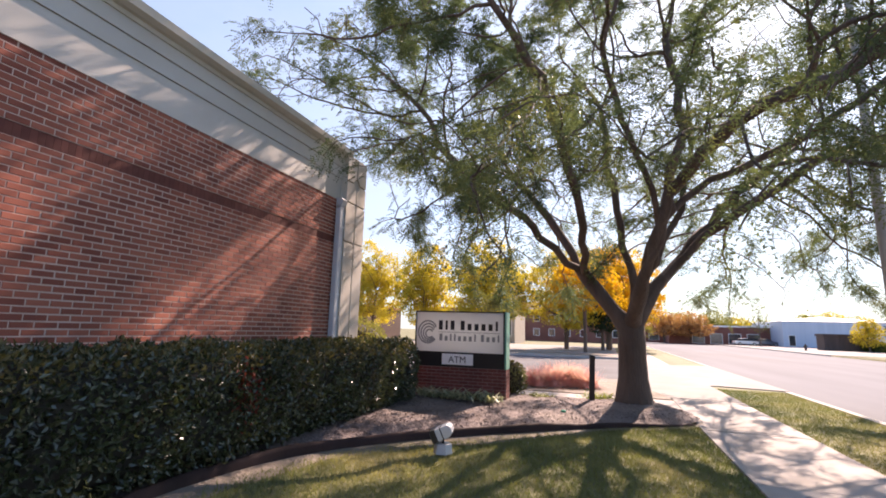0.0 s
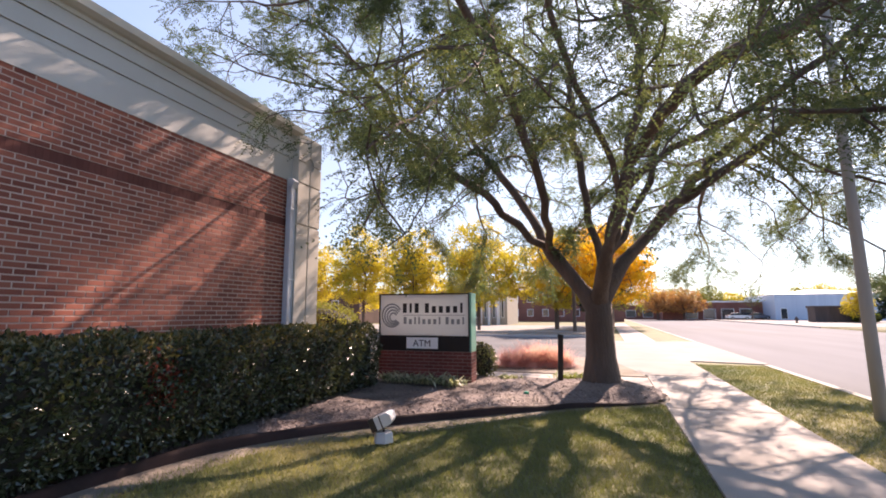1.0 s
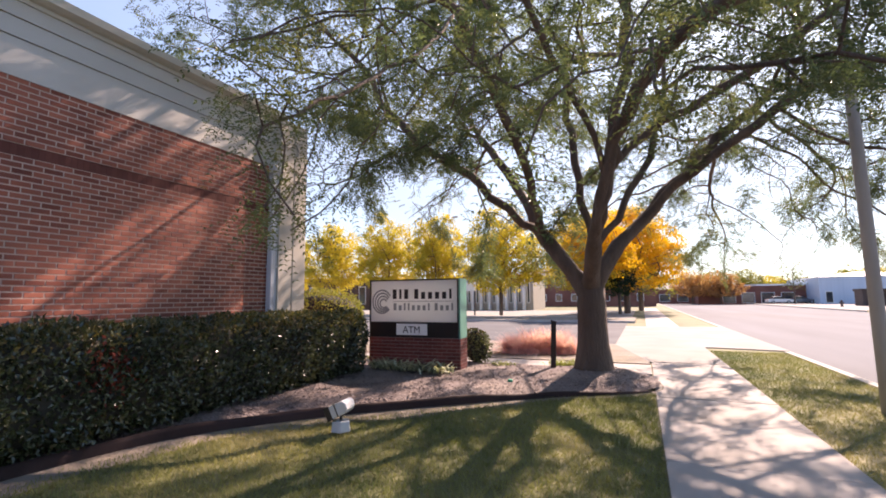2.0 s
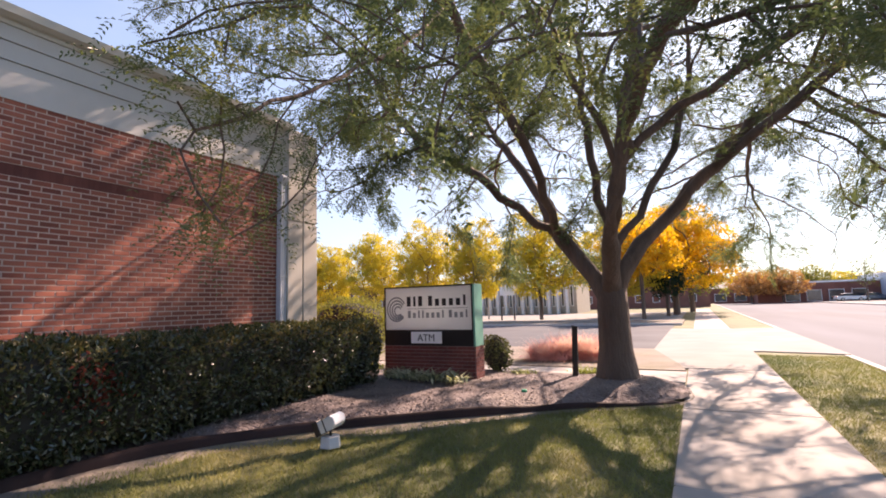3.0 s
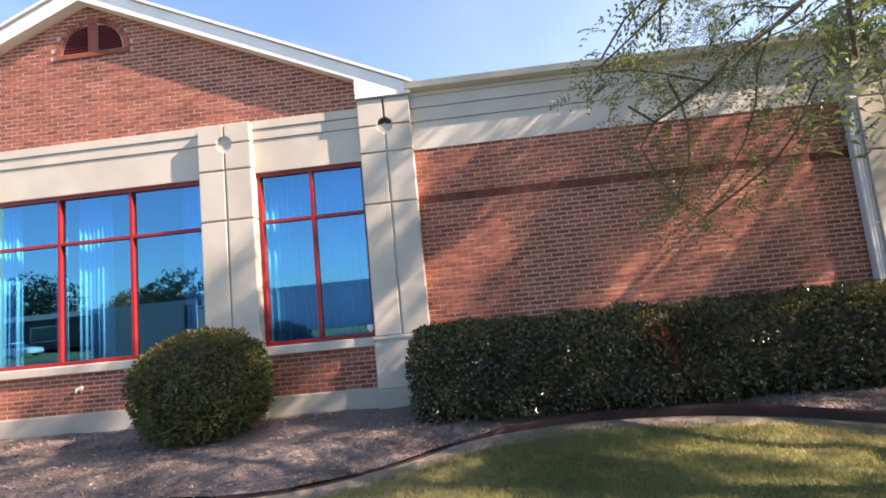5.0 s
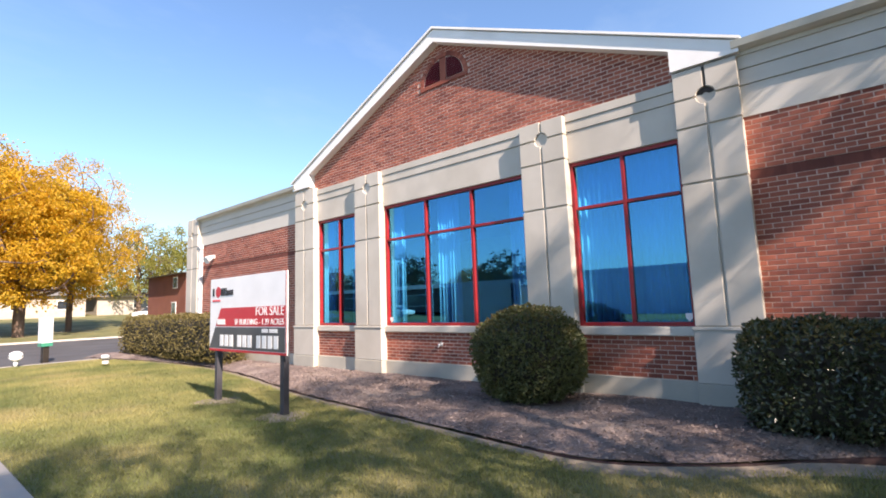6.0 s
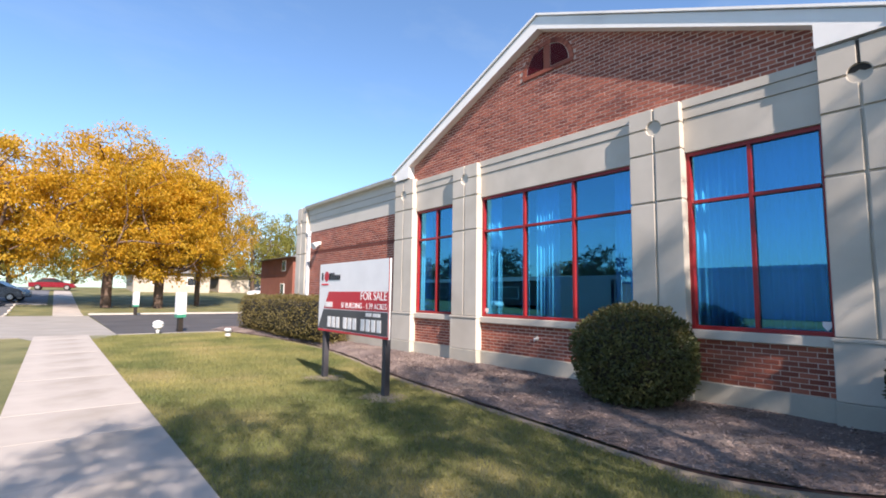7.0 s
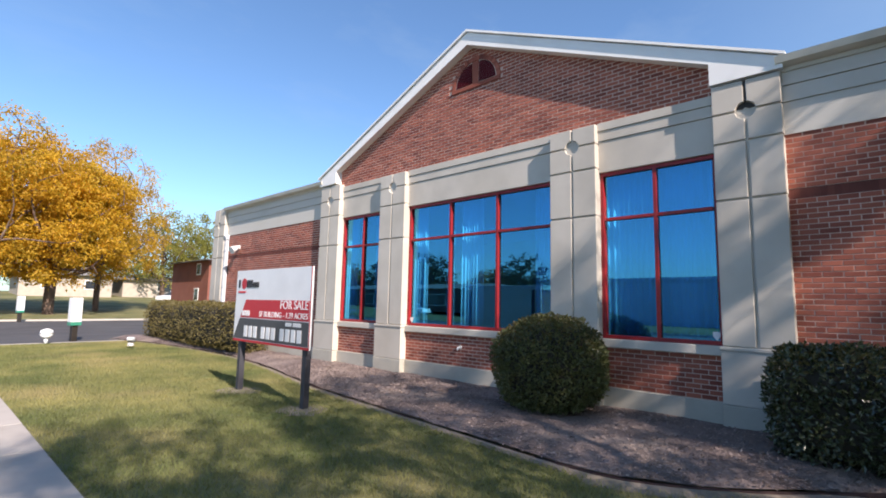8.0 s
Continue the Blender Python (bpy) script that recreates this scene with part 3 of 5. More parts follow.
def pilaster(y0, y1, top, stained=False):
    """Precast pilaster: grooved blocks in two halves, a round recess at the crossing, a wider foot."""
    XF, c = -4.75, (y0 + y1) / 2
    pl = part("pilaster", boxes((-5.2, XF - 0.035, y0 + 0.01, y1 - 0.01, 0.3, top - 0.02)), m_precast, bank, "beige precast concrete pilaster")
    g, zc, R = 0.016, 4.385, 0.122
    for za, zb in ((1.19, 3.145), (3.175, 3.945)):
        for ya, yb in ((y0, c - g), (c + g, y1)):
            part("block", boxes((-5.1, XF, ya, yb, za, zb), bevel=0.012), m_precast, pl)
    for sy, yo in ((-1, y0), (1, y1)):
        for sz, zn, zo in ((-1, 4.37, 3.975), (1, 4.40, top)):
            # a block whose inner corner is cut away by the round recess
            t0, t1 = math.asin(0.015 / R), math.acos(g / R)
            ring = [(c + sy * R * math.cos(t0 + (t1 - t0) * k / 8), zc + sz * R * math.sin(t0 + (t1 - t0) * k / 8)) for k in range(9)]
            ring += [(c + sy * g, zo), (yo, zo), (yo, zn)]
            bm = bmesh.new()
            front = bm.faces.new([bm.verts.new((XF, y, z)) for y, z in ring])
            out = bmesh.ops.extrude_face_region(bm, geom=[front])
            for v in out["geom"]:
                if isinstance(v, bmesh.types.BMVert):
                    v.co.x = -5.1
            bmesh.ops.recalc_face_normals(bm, faces=bm.faces)
            rim = [e for e in bm.edges if all(abs(v.co.x - XF) < 1e-6 for v in e.verts)]
            bmesh.ops.bevel(bm, geom=rim, offset=0.009, segments=2, affect="EDGES", profile=0.5)
            part("block", bm, m_precast, pl)
    part("base_block", boxes((-5.1, XF + 0.02, y0 - 0.02, y1 + 0.02, 0.43, 1.15), (-5.1, XF + 0.035, y0 - 0.035, y1 + 0.035, 1.13, 1.18), bevel=0.012), m_precast, pl)
    part("foot", boxes((-5.1, XF + 0.03, y0 - 0.03, y1 + 0.03, 0.0, 0.425), bevel=0.012), m_foundation, pl)
    if stained:
        part("joint_stain", boxes((XF - 0.03, XF - 0.006, c - 0.0155, c + 0.0155, zc + R + 0.002, top - 0.01)), m_grime_shade, pl, "black water-stained joint")
        # dark wedge: grime together with the recess's upper shadow, painted on its floor
        bm = bmesh.new()
        rim = [(c + (R - 0.004) * math.cos(math.radians(q)), zc + (R - 0.004) * math.sin(math.radians(q))) for q in range(15, 166, 15)]
        for y, z in ((c - 0.045, zc + 0.02), (c, zc + 0.045), (c + 0.05, zc + 0.015)):
            rim.append((y, z))
        bm.faces.new([bm.verts.new((XF - 0.031, y, z)) for y, z in rim])
        part("recess_stain", bm, m_grime_shade, pl, "dark grime and painted shade in the round recess")


for y0, y1, top in ((-9.05, -8.2, 4.8), (-6.53, -5.67, 4.71), (-1.93, -1.09, 4.71), (0.65, 1.46, 4.81), (7.96, 8.71, 4.93), (-16.08, -15.2, 4.99)):
    pilaster(y0, y1, top, abs(y0 - 0.65) < 0.01)

WIN = [("a", -8.2, -6.53, (-7.36,)), ("b", -5.67, -1.93, (-4.42, -3.2)), ("c", -1.09, 0.65, (-0.22,))]
for tag_, y0, y1, mull in WIN:
    low = part("wall", boxes((-5.2, XW - 0.004, y0, y1, 0.0, 1.05)), m_mortar, bank, "low brick wall below a window")
    brick_field(low, XW, y0, y1, 0.43, 1.04, single=(-1.09, 0.65, 0.4, 1.1) if tag_ == "c" else None)
    part("plinth", boxes((-5.2, XW + 0.04, y0, y1, 0.0, 0.425), bevel=0.01), m_foundation, bank)
    part("frieze", boxes((-5.2, XW + 0.012, y0, y1, 3.9, 4.43), (-5.2, XW + 0.028, y0, y1, 4.437, 4.60), (-5.2, XW + 0.044, y0, y1, 4.607, 4.745), bevel=0.006), m_precast, bank, "stepped beige precast lintel band")
    w = part("window", boxes((-5.15, XW + 0.06, y0, y1, 1.045, 1.175), bevel=0.012), m_precast, bank, "large red-framed tinted window")
    w.name = "window"
    xg = XW - 0.09
    part("frame", boxes((xg - 0.05, xg + 0.06, y0, y0 + 0.055, 1.177, 3.9), (xg - 0.05, xg + 0.06, y1 - 0.055, y1, 1.177, 3.9),
                        (xg - 0.05, xg + 0.055, y0 + 0.05, y1 - 0.05, 1.177, 1.235), (xg - 0.05, xg + 0.055, y0 + 0.05, y1 - 0.05, 3.84, 3.9), bevel=0.004), m_red, w, "red painted metal frame")
    for m0 in mull:
        part("mullion", boxes((xg - 0.05, xg + 0.058, m0 - 0.026, m0 + 0.026, 1.236, 3.839), bevel=0.004), m_red, w)
    ys = [y0 + 0.055, *mull, y1 - 0.055]
    for a, b in zip(ys, ys[1:]):
        part("transom", boxes((xg - 0.05, xg + 0.052, a + 0.027, b - 0.027, 3.085, 3.135), bevel=0.004), m_red, w)
        for za, zb in ((1.236, 3.084), (3.136, 3.839)):
            pane = part("pane", boxes((xg - 0.004, xg + 0.004, a + 0.02, b - 0.02, za, zb)), m_glass, w)
            pane.visible_shadow = False

# gable above the windows
AP, SL = -3.86, 0.437


def rake_low(y):
    return 7.13 - SL * abs(y - AP)


def rake_top(y):
    return 7.4 - 0.449 * abs(y - AP)


gab = part("wall", prism([(-9.05, 4.6), (1.46, 4.6), (1.46, 4.95), (AP, 7.25), (-9.05, 4.95)], "x", -5.2, XW - 0.004), m_mortar, bank, "brick gable wall")
brick_field(gab, XW, -8.35, 0.64, 4.75, 7.2, keep=lambda y, z: z < rake_low(y) + 0.06 and not (z < 6.92 and z > 6.22 and abs(y + 3.76) < 0.67 and (abs(y + 3.76) / 0.66) ** 2 + ((z - 6.22) / 0.66) ** 2 < 1))
ends = (-9.12, 1.5)
part("rake_trim", prism([(ends[1], 4.84), (ends[1], rake_top(ends[1])), (AP, rake_top(AP)), (ends[0], rake_top(ends[0])), (ends[0], 4.84), (-8.36, 4.84), (-8.36, rake_low(-8.36)), (AP, rake_low(AP)), (0.64, rake_low(0.64)), (0.64, 4.84)], "x", -5.15, -4.72), m_white, bank, "broad white rake trim with boxed ends")
part("drip_edge", prism([(ends[1] + 0.04, rake_top(ends[1])), (AP, rake_top(AP) + 0.015), (ends[0] - 0.04, rake_top(ends[0])), (ends[0] - 0.04, rake_top(ends[0]) + 0.04), (AP, rake_top(AP) + 0.06), (ends[1] + 0.04, rake_top(ends[1]) + 0.04)], "x", -6.0, -4.68), m_white, bank, "white metal drip edge")
# half-round louvred vents with brick surround
for sgn in (-1, 1):
    c0 = -3.76 + sgn * 0.09
    arc = [(c0, 6.32)] + [(c0 + sgn * 0.43 * math.cos(t), 6.32 + 0.46 * math.sin(t)) for t in (math.pi / 2 * k / 10 for k in range(11))][::1]
    vent = part("vent", prism(arc, "x", -5.0, XW - 0.004), m_louvre, bank, "dark red quarter-round louvred gable vent")
    for k in range(9):
        zz = 6.34 + k * 0.048
        wdt = 0.42 * math.sqrt(max(0.02, 1 - ((zz - 6.3) / 0.46) ** 2))
        ya, yb = sorted((c0 + sgn * 0.01, c0 + sgn * wdt))
        part("slat", boxes((XW - 0.03, XW + 0.014, ya, yb, zz, zz + 0.016)), m_louvre, vent)
sur = bmesh.new()
for k in range(29):
    t = math.pi * k / 28
    r0 = 0.56
    cy, cz = -3.76 + (r0 + 0.04) * math.cos(t), 6.3 + r0 * math.sin(t)
    bmesh.ops.create_cube(sur, size=1, matrix=Matrix.Translation((XW - 0.014, cy, cz)) @ Matrix.Rotation(t, 4, "X") @ Matrix.Diagonal((0.05, 0.1, 0.06, 1)))
box(sur, XW - 0.05, XW + 0.02, -4.4, -3.12, 6.22, 6.3)
box(sur, XW - 0.05, XW + 0.008, -3.84, -3.68, 6.3, 6.8)
part("vent_surround", sur, m_brick, bank, "brick arch and sill round the vents")

# closing walls, roofs and the room behind the windows
part("roof", boxes((-18, -4.95, 1.5, 8.6, 4.952, 4.985), (-18, -4.95, -16.0, -9.1, 4.952, 4.985)), m_roof, bank)
part("gable_roof", prism([(-9.1, 4.98), (AP, 7.44), (1.48, 4.98), (1.48, 4.9), (AP, 7.3), (-9.1, 4.9)], "x", -18, -5.16), m_roof, bank)
part("side_wall", boxes((-18, -5.1, 8.42, 8.64, 0, 4.95), (-18, -5.1, -16.05, -15.85, 0, 4.95), (-18.2, -18, -16.05, 8.64, 0, 4.95)), m_brick, bank)
part("interior", boxes((-12, -11.9, -9.0, 1.4, 0.3, 4.0), (-12, -5.2, 1.3, 1.42, 0.3, 4.0), (-12, -5.2, -9.02, -8.9, 0.3, 4.0), (-12, -5.2, -9.0, 1.4, 3.98, 4.1)), m_plaster, bank)
part("interior_floor", boxes((-12, -5.2, -9.0, 1.4, 0.2, 0.32)), m_carpet, bank)


def curtain(y0, y1, folds, x=-5.1):
    n = folds * 10
    v, f = [], []
    for k in range(n + 1):
        t = k / n
        y = y0 + (y1 - y0) * t
        dx = 0.035 * math.sin(t * folds * 2 * math.pi) + 0.015 * math.sin(t * folds * 5.1)
        for z, s in ((1.0, 1.25), (2.4, 1.0), (3.95, 0.5)):
            v.append((x + dx * s, y, z))
    for k in range(n):
        for j in range(2):
            a = k * 3 + j
            f.append((a, a + 3, a + 4, a + 1))
    ob = solo("curtain", mesh_np("curtain", v, f, True), m_curtain, "pale hanging curtain in folds behind the glass", "curtain", group="window curtains")
    md = ob.modifiers.new("thickness", "SOLIDIFY")
    md.thickness = 0.004


for y0, y1, fo in ((-1.05, -0.2, 9), (-0.2, 0.62, 7), (-5.6, -5.22, 5), (-4.6, -4.42, 3), (-4.2, -3.65, 7), (-2.42, -1.98, 5), (-8.15, -7.75, 5), (-7.0, -6.58, 5)):
    curtain(y0, y1, fo)


def downspout(y, x=XW + 0.02):
    d = thing("downspout", "pale grey metal downspout fixed to the brick wall", "downspout", pose(x, y, 0.1))
    bm = boxes((0, 0.1, -0.075, 0.075, 0.05, 3.75), bevel=0.012)
    for k in (-0.05, 0.0, 0.05):
        box(bm, 0.1, 0.108, k - 0.012, k + 0.012, 0.06, 3.74)
    part("pipe", bm, m_down, d)
    part("elbow", prism([(0.0, 3.7), (0.1, 3.7), (0.16, 3.84), (0.1, 3.9), (0.0, 3.9)], "y", -0.075, 0.075), m_down, d)
    for z in (0.6, 2.0, 3.3):
        part("strap", boxes((-0.005, 0.114, -0.085, 0.085, z, z + 0.03)), m_down, d)


downspout(7.88)
downspout(-15.08)


# ---- trees and shrubs ----
def branch_mesh(name, nodes, parent, radius, sides=7):
    """Tapered limbs along a branching skeleton: a limb's rings are shared along it, side branches start inside their parent."""
    n = len(nodes)
    main = np.full(n, -1)
    for i in range(n):
        p = parent[i]
        if p >= 0 and (main[p] < 0 or radius[i] > radius[main[p]]):
            main[p] = i
    ang = np.arange(sides) * 2 * math.pi / sides
    cs, sn = np.cos(ang)[:, None], np.sin(ang)[:, None]
    axis = np.zeros((n, 3))
    for i in range(n):
        d = unit(nodes[i] - nodes[parent[i]]) if parent[i] >= 0 else np.array((0.0, 0, 1))
        if main[i] >= 0:
            d = unit(d + unit(nodes[main[i]] - nodes[i]))
        axis[i] = d
    V, F, first, frame_u = [], [], np.zeros(n, int), np.zeros((n, 3))
    count = 0

    def ring(c, d, u, r):
        u = unit(u - d * np.dot(u, d))
        return u, c + r * (cs * u + sn * np.cross(d, u))
    idx = np.arange(sides)
    for i in range(n):
        p = parent[i]
        u0 = frame_u[p] if p >= 0 else np.array((1.0, 0.13, 0.0))
        u, pts = ring(nodes[i], axis[i], u0, radius[i])
        frame_u[i] = u
        if p >= 0 and main[p] != i:
            d = unit(nodes[i] - nodes[p])
            _, start = ring(nodes[p], d, u0 if abs(np.dot(u0, d)) < 0.95 else np.cross(axis[p], u0), min(radius[p] * 0.9, radius[i] * 1.3))
            V.append(start)
            base = count
            count += sides
        else:
            base = first[p] if p >= 0 else -1
        V.append(pts)
        first[i] = count
        count += sides
        if base >= 0:
            F.append(np.stack([base + idx, base + (idx + 1) % sides, first[i] + (idx + 1) % sides, first[i] + idx], 1))
    return mesh_np(name, np.concatenate(V), np.concatenate(F), True)


def colonise(nodes, parent, attract, step, reach, kill, rounds, dice):
    nodes, parent = [np.array(p, float) for p in nodes], list(parent)
    cloud = np.zeros((60000, 3))
    cloud[:len(nodes)] = nodes
    near = np.full(len(attract), -1)
    dist = np.full(len(attract), 1e9)
    fresh = list(range(len(nodes)))
    alive = np.ones(len(attract), bool)
    for _ in range(rounds):
        for i in fresh:
            d = np.linalg.norm(attract - nodes[i], axis=1)
            better = d < dist
            dist[better], near[better] = d[better], i
        alive &= dist > kill
        act = alive & (dist < reach)
        if not act.any():
            break
        fresh = []
        for i in np.unique(near[act]):
            pull = unit(attract[act & (near == i)] - nodes[i]).mean(0)
            if parent[i] >= 0:
                pull = pull + 0.35 * unit(nodes[i] - nodes[parent[i]])
            pull = pull / max(np.linalg.norm(pull), 1e-6)
            q = nodes[i] + step * pull + dice.normal(size=3) * step * 0.1
            if np.linalg.norm(cloud[:len(nodes)] - q, axis=1).min() < step * 0.5:
                continue
            cloud[len(nodes)] = q
            nodes.append(q)
            parent.append(int(i))
            fresh.append(len(nodes) - 1)
    return np.array(nodes), np.array(parent)


def pipe_radii(parent, tip, power=2.35):
    n = len(parent)
    acc, kids = np.zeros(n), np.zeros(n, int)
    for i in range(n - 1, -1, -1):
        if acc[i] == 0:
            acc[i] = tip ** power
        if parent[i] >= 0:
            acc[parent[i]] += acc[i]
            kids[parent[i]] += 1
    return acc ** (1 / power), kids


RT = np.random.default_rng(11)
TX, TY = 0.49, 10.17
MAIN_BOUGHS = [
    ("left", [(-0.7, 10.0, 2.95), (-1.15, 9.5, 3.41), (-1.47, 9.2, 3.77), (-2.3, 9.0, 4.4), (-3.2, 8.9, 5.3)]),
    ("left", [(-0.35, 9.2, 3.45), (-0.46, 8.5, 4.1), (-0.58, 7.9, 4.65), (-0.85, 7.0, 5.4), (-1.3, 6.2, 6.0)]),
    ("left", [(-0.68, 10.5, 3.2), (-0.95, 10.9, 3.8), (-1.5, 11.3, 4.6), (-2.3, 12.0, 5.6)]),
    ("left", [(-0.02, 9.85, 2.85), (0.33, 9.67, 3.34), (0.74, 9.3, 3.62), (1.2, 9.5, 4.1), (1.5, 10.2, 5.0)]),
    ("mid", [(0.79, 8.85, 2.75), (0.94, 8.58, 3.38), (1.08, 8.38, 3.83), (1.33, 7.73, 4.08), (1.66, 6.9, 4.34), (2.3, 6.4, 4.5), (3.3, 6.2, 4.75), (4.3, 6.0, 5.2)]),
    ("mid", [(0.8, 8.85, 2.78), (0.98, 8.55, 3.45), (1.54, 8.8, 4.0), (2.07, 8.7, 4.2), (2.8, 8.4, 4.5), (3.9, 8.0, 5.2)]),
    ("mid", [(0.8, 8.86, 2.8), (0.93, 8.58, 3.42), (0.7, 8.1, 4.15), (0.35, 7.4, 4.8), (0.1, 6.5, 5.5)]),
    ("mid", [(1.06, 8.38, 3.85), (1.2, 8.2, 4.6), (1.3, 8.5, 5.6), (1.2, 9.0, 7.0)]),
    ("right", [(1.42, 10.95, 2.95), (2.05, 11.55, 3.75), (2.75, 12.0, 4.6), (3.9, 12.6, 5.6)]),
    ("right", [(1.4, 10.85, 2.97), (2.05, 10.9, 3.6), (3.0, 10.6, 4.3), (4.2, 10.3, 5.0)]),
    ("back", [(0.98, 10.45, 3.0), (1.38, 10.9, 3.75), (1.7, 11.2, 4.5), (2.0, 11.7, 5.8)]),
    ("back", [(0.35, 10.15, 3.3), (0.3, 10.15, 4.1), (0.16, 10.6, 5.3), (0.1, 11.2, 6.8)]),
]
nodes, par = [np.array((TX, TY, z)) for z in (0.02, 0.3, 0.7, 1.1, 1.4, 1.62)], [-1, 0, 1, 2, 3, 4]
# the trunk forks into stems, which carry the limbs
stems = {}
for key, p1, p2 in (("left", (0.2, 10.2, 1.95), (-0.36, 10.32, 2.7)), ("mid", (0.56, 9.85, 1.98), (0.64, 9.4, 2.3)), ("right", (0.72, 10.2, 2.0), (0.97, 10.55, 2.47)), ("back", (0.56, 10.2, 2.0), (0.6, 10.2, 2.45))):
    for k, p in enumerate((p1, p2)):
        nodes.append(np.array(p))
        par.append(5 if k == 0 else len(nodes) - 2)
    stems[key] = len(nodes) - 1
for key, limb in MAIN_BOUGHS:
    last = stems[key]
    pts = [nodes[last], *[np.array(p) for p in limb]]
    for a, b in zip(pts, pts[1:]):
        m = max(2, int(np.linalg.norm(b - a) / 0.3))
        for k in range(1, m + 1):
            nodes.append(a + (b - a) * k / m + RT.normal(size=3) * 0.035)
            par.append(last)
            last = len(nodes) - 1
# crown: a wide, flat dome, drooping at the rim
RXC, RYC, CX, CY = 8.2, 7.3, 0.6, 9.9
q = RT.random((16000, 3))
ang, rad = q[:, 0] * 2 * math.pi, np.sqrt(q[:, 1])
ax, ay = CX + RXC * rad * np.cos(ang), CY + RYC * rad * np.sin(ang)
wob = np.array([noise.noise((x * 0.35, y * 0.35, 2.0)) for x, y in zip(ax, ay)])
zlo = 4.45 - 2.6 * rad ** 1.5 + 0.9 * wob
zhi = 3.9 + 7.4 * np.sqrt(np.maximum(0.0, 1 - rad ** 2)) + 0.8 * wob
az = zlo + (zhi - zlo) * q[:, 2] ** 0.9
ok = (zhi > zlo + 0.2) & ~((ax < -4.0) & (az < 5.7)) & ~((ax > -0.6) & (ay < 3.2) & (az < 2.7))
gap = np.array([noise.noise((x * 0.55, y * 0.55, z * 0.55)) for x, y, z in zip(ax, ay, az)])
ok &= (gap > -0.1) & ~((ax < 0.6) & (ay < 4.4)) & ~((ax < -2.0) & (ay < 5.2)) & ~((ax < -3.2) & (ay < 5.3))
# a low bough hanging before the wall
spray = np.concatenate([np.clip(RT.normal(size=(22, 3)), -1.3, 1.3) * (0.17, 0.15, 0.1) + c for c in (
    (-0.73, 3.5, 2.1), (-0.85, 3.7, 2.2), (-1.05, 4.0, 2.12), (-0.98, 3.85, 2.4), (-0.78, 3.2, 2.82), (-0.85, 3.4, 2.8), (-0.95, 3.6, 2.85),
    (-1.05, 3.25, 3.2), (-1.0, 3.5, 3.25), (-0.95, 3.9, 2.75), (-0.9, 4.3, 2.75), (-0.9, 4.6, 3.05), (-1.1, 4.3, 3.25), (-0.85, 4.5, 3.5),
    (-0.85, 4.9, 3.3), (-0.75, 5.6, 3.7), (-0.35, 4.5, 3.4), (0.5, 4.9, 3.3), (-1.3, 5.4, 3.5), (-1.0, 6.2, 4.0),
    (-0.25, 3.7, 3.35), (-0.1, 3.9, 3.6), (0.3, 4.3, 3.6), (0.75, 4.8, 3.15), (1.0, 5.2, 3.4), (0.2, 4.6, 3.05), (1.5, 5.6, 3.3))])
attract = np.concatenate([np.stack([ax, ay, az], 1)[ok][:7600], spray])
nodes, par = colonise(nodes, par, attract, 0.25, 3.0, 0.33, 150, RT)
rad_, kids = pipe_radii(par, 0.0055, 2.05)
rad_ = np.minimum(rad_ * 0.262 / rad_[3], 0.3)
rad_ = np.maximum(rad_, 0.006)
rad_[0], rad_[1], rad_[2] = 0.46, 0.35, 0.28
locust = thing("locust_tree", "large spreading honey locust with dark bark and thinning green leaves", "tree")
part("trunk", branch_mesh("trunk", nodes, par, rad_, 9), m_bark, locust, "dark furrowed trunk and forking limbs")
# fronds: small paired leaflets along a drooping stalk
thin = np.where((rad_ < 0.016) & (nodes[:, 2] > 2.0))[0]
NF = 58000
clump = np.array([noise.noise(tuple(v * 0.95 + 7.0)) for v in nodes[thin]])
weight = np.where((nodes[thin][:, 1] < 5.8) & (nodes[thin][:, 2] < 4.4), 0.27, np.clip(clump + 0.1, 0.015, 0.7)) * np.interp(nodes[thin][:, 1], (2.5, 4.2, 6.5, 10, 14), (0.6, 0.7, 0.95, 1.0, 0.8)) * np.interp(nodes[thin][:, 2], (3, 5, 7, 8.2, 10), (1.4, 0.95, 0.7, 0.85, 0.85)) * np.interp(nodes[thin][:, 0], (-4, -2.5, 0, 2.5, 5), (1.25, 1.1, 1.0, 1.1, 1.4))
# fuller boughs on the wall side, added to shade the bed and low wall
weight = weight * np.where((np.abs(nodes[thin][:, 0] + 2.2) < 1.1) & (np.abs(nodes[thin][:, 1] - 8.6) < 2.0) & (np.abs(nodes[thin][:, 2] - 6.6) < 2.1), 1.35, 1.0) * np.where((nodes[thin][:, 0] > 2.0) & (nodes[thin][:, 1] > 10.5), 0.75, 1.0)
# extra upper leaves along the sun's path, added to shade pilaster and mulch
tx, ty, tz = nodes[thin].T
weight = weight * np.where((np.abs(tx + 4.3 - 0.315 * (tz - 1.5)) < 1.2) & (ty > 1.264 * tz - 4.3) & (ty < 1.264 * tz + 1.2) & (tz > 5.3), 2.2, 1.0)
pick = RT.choice(thin, NF, p=weight / weight.sum())
fb = nodes[pick] + RT.normal(size=(NF, 3)) * 0.1
fdir = unit(RT.normal(size=(NF, 3)) * np.array((1, 1, 0.5)) + 0.8 * unit(nodes[pick] - nodes[par[pick]]) + np.array((0, 0, -0.35)))
fup = unit(np.array((0, 0, 1.0)) + RT.normal(size=(NF, 3)) * 0.35)
flen = RT.uniform(0.14, 0.26, NF)
fside = unit(np.cross(fdir, fup))
LB, LA, LU = [], [], []
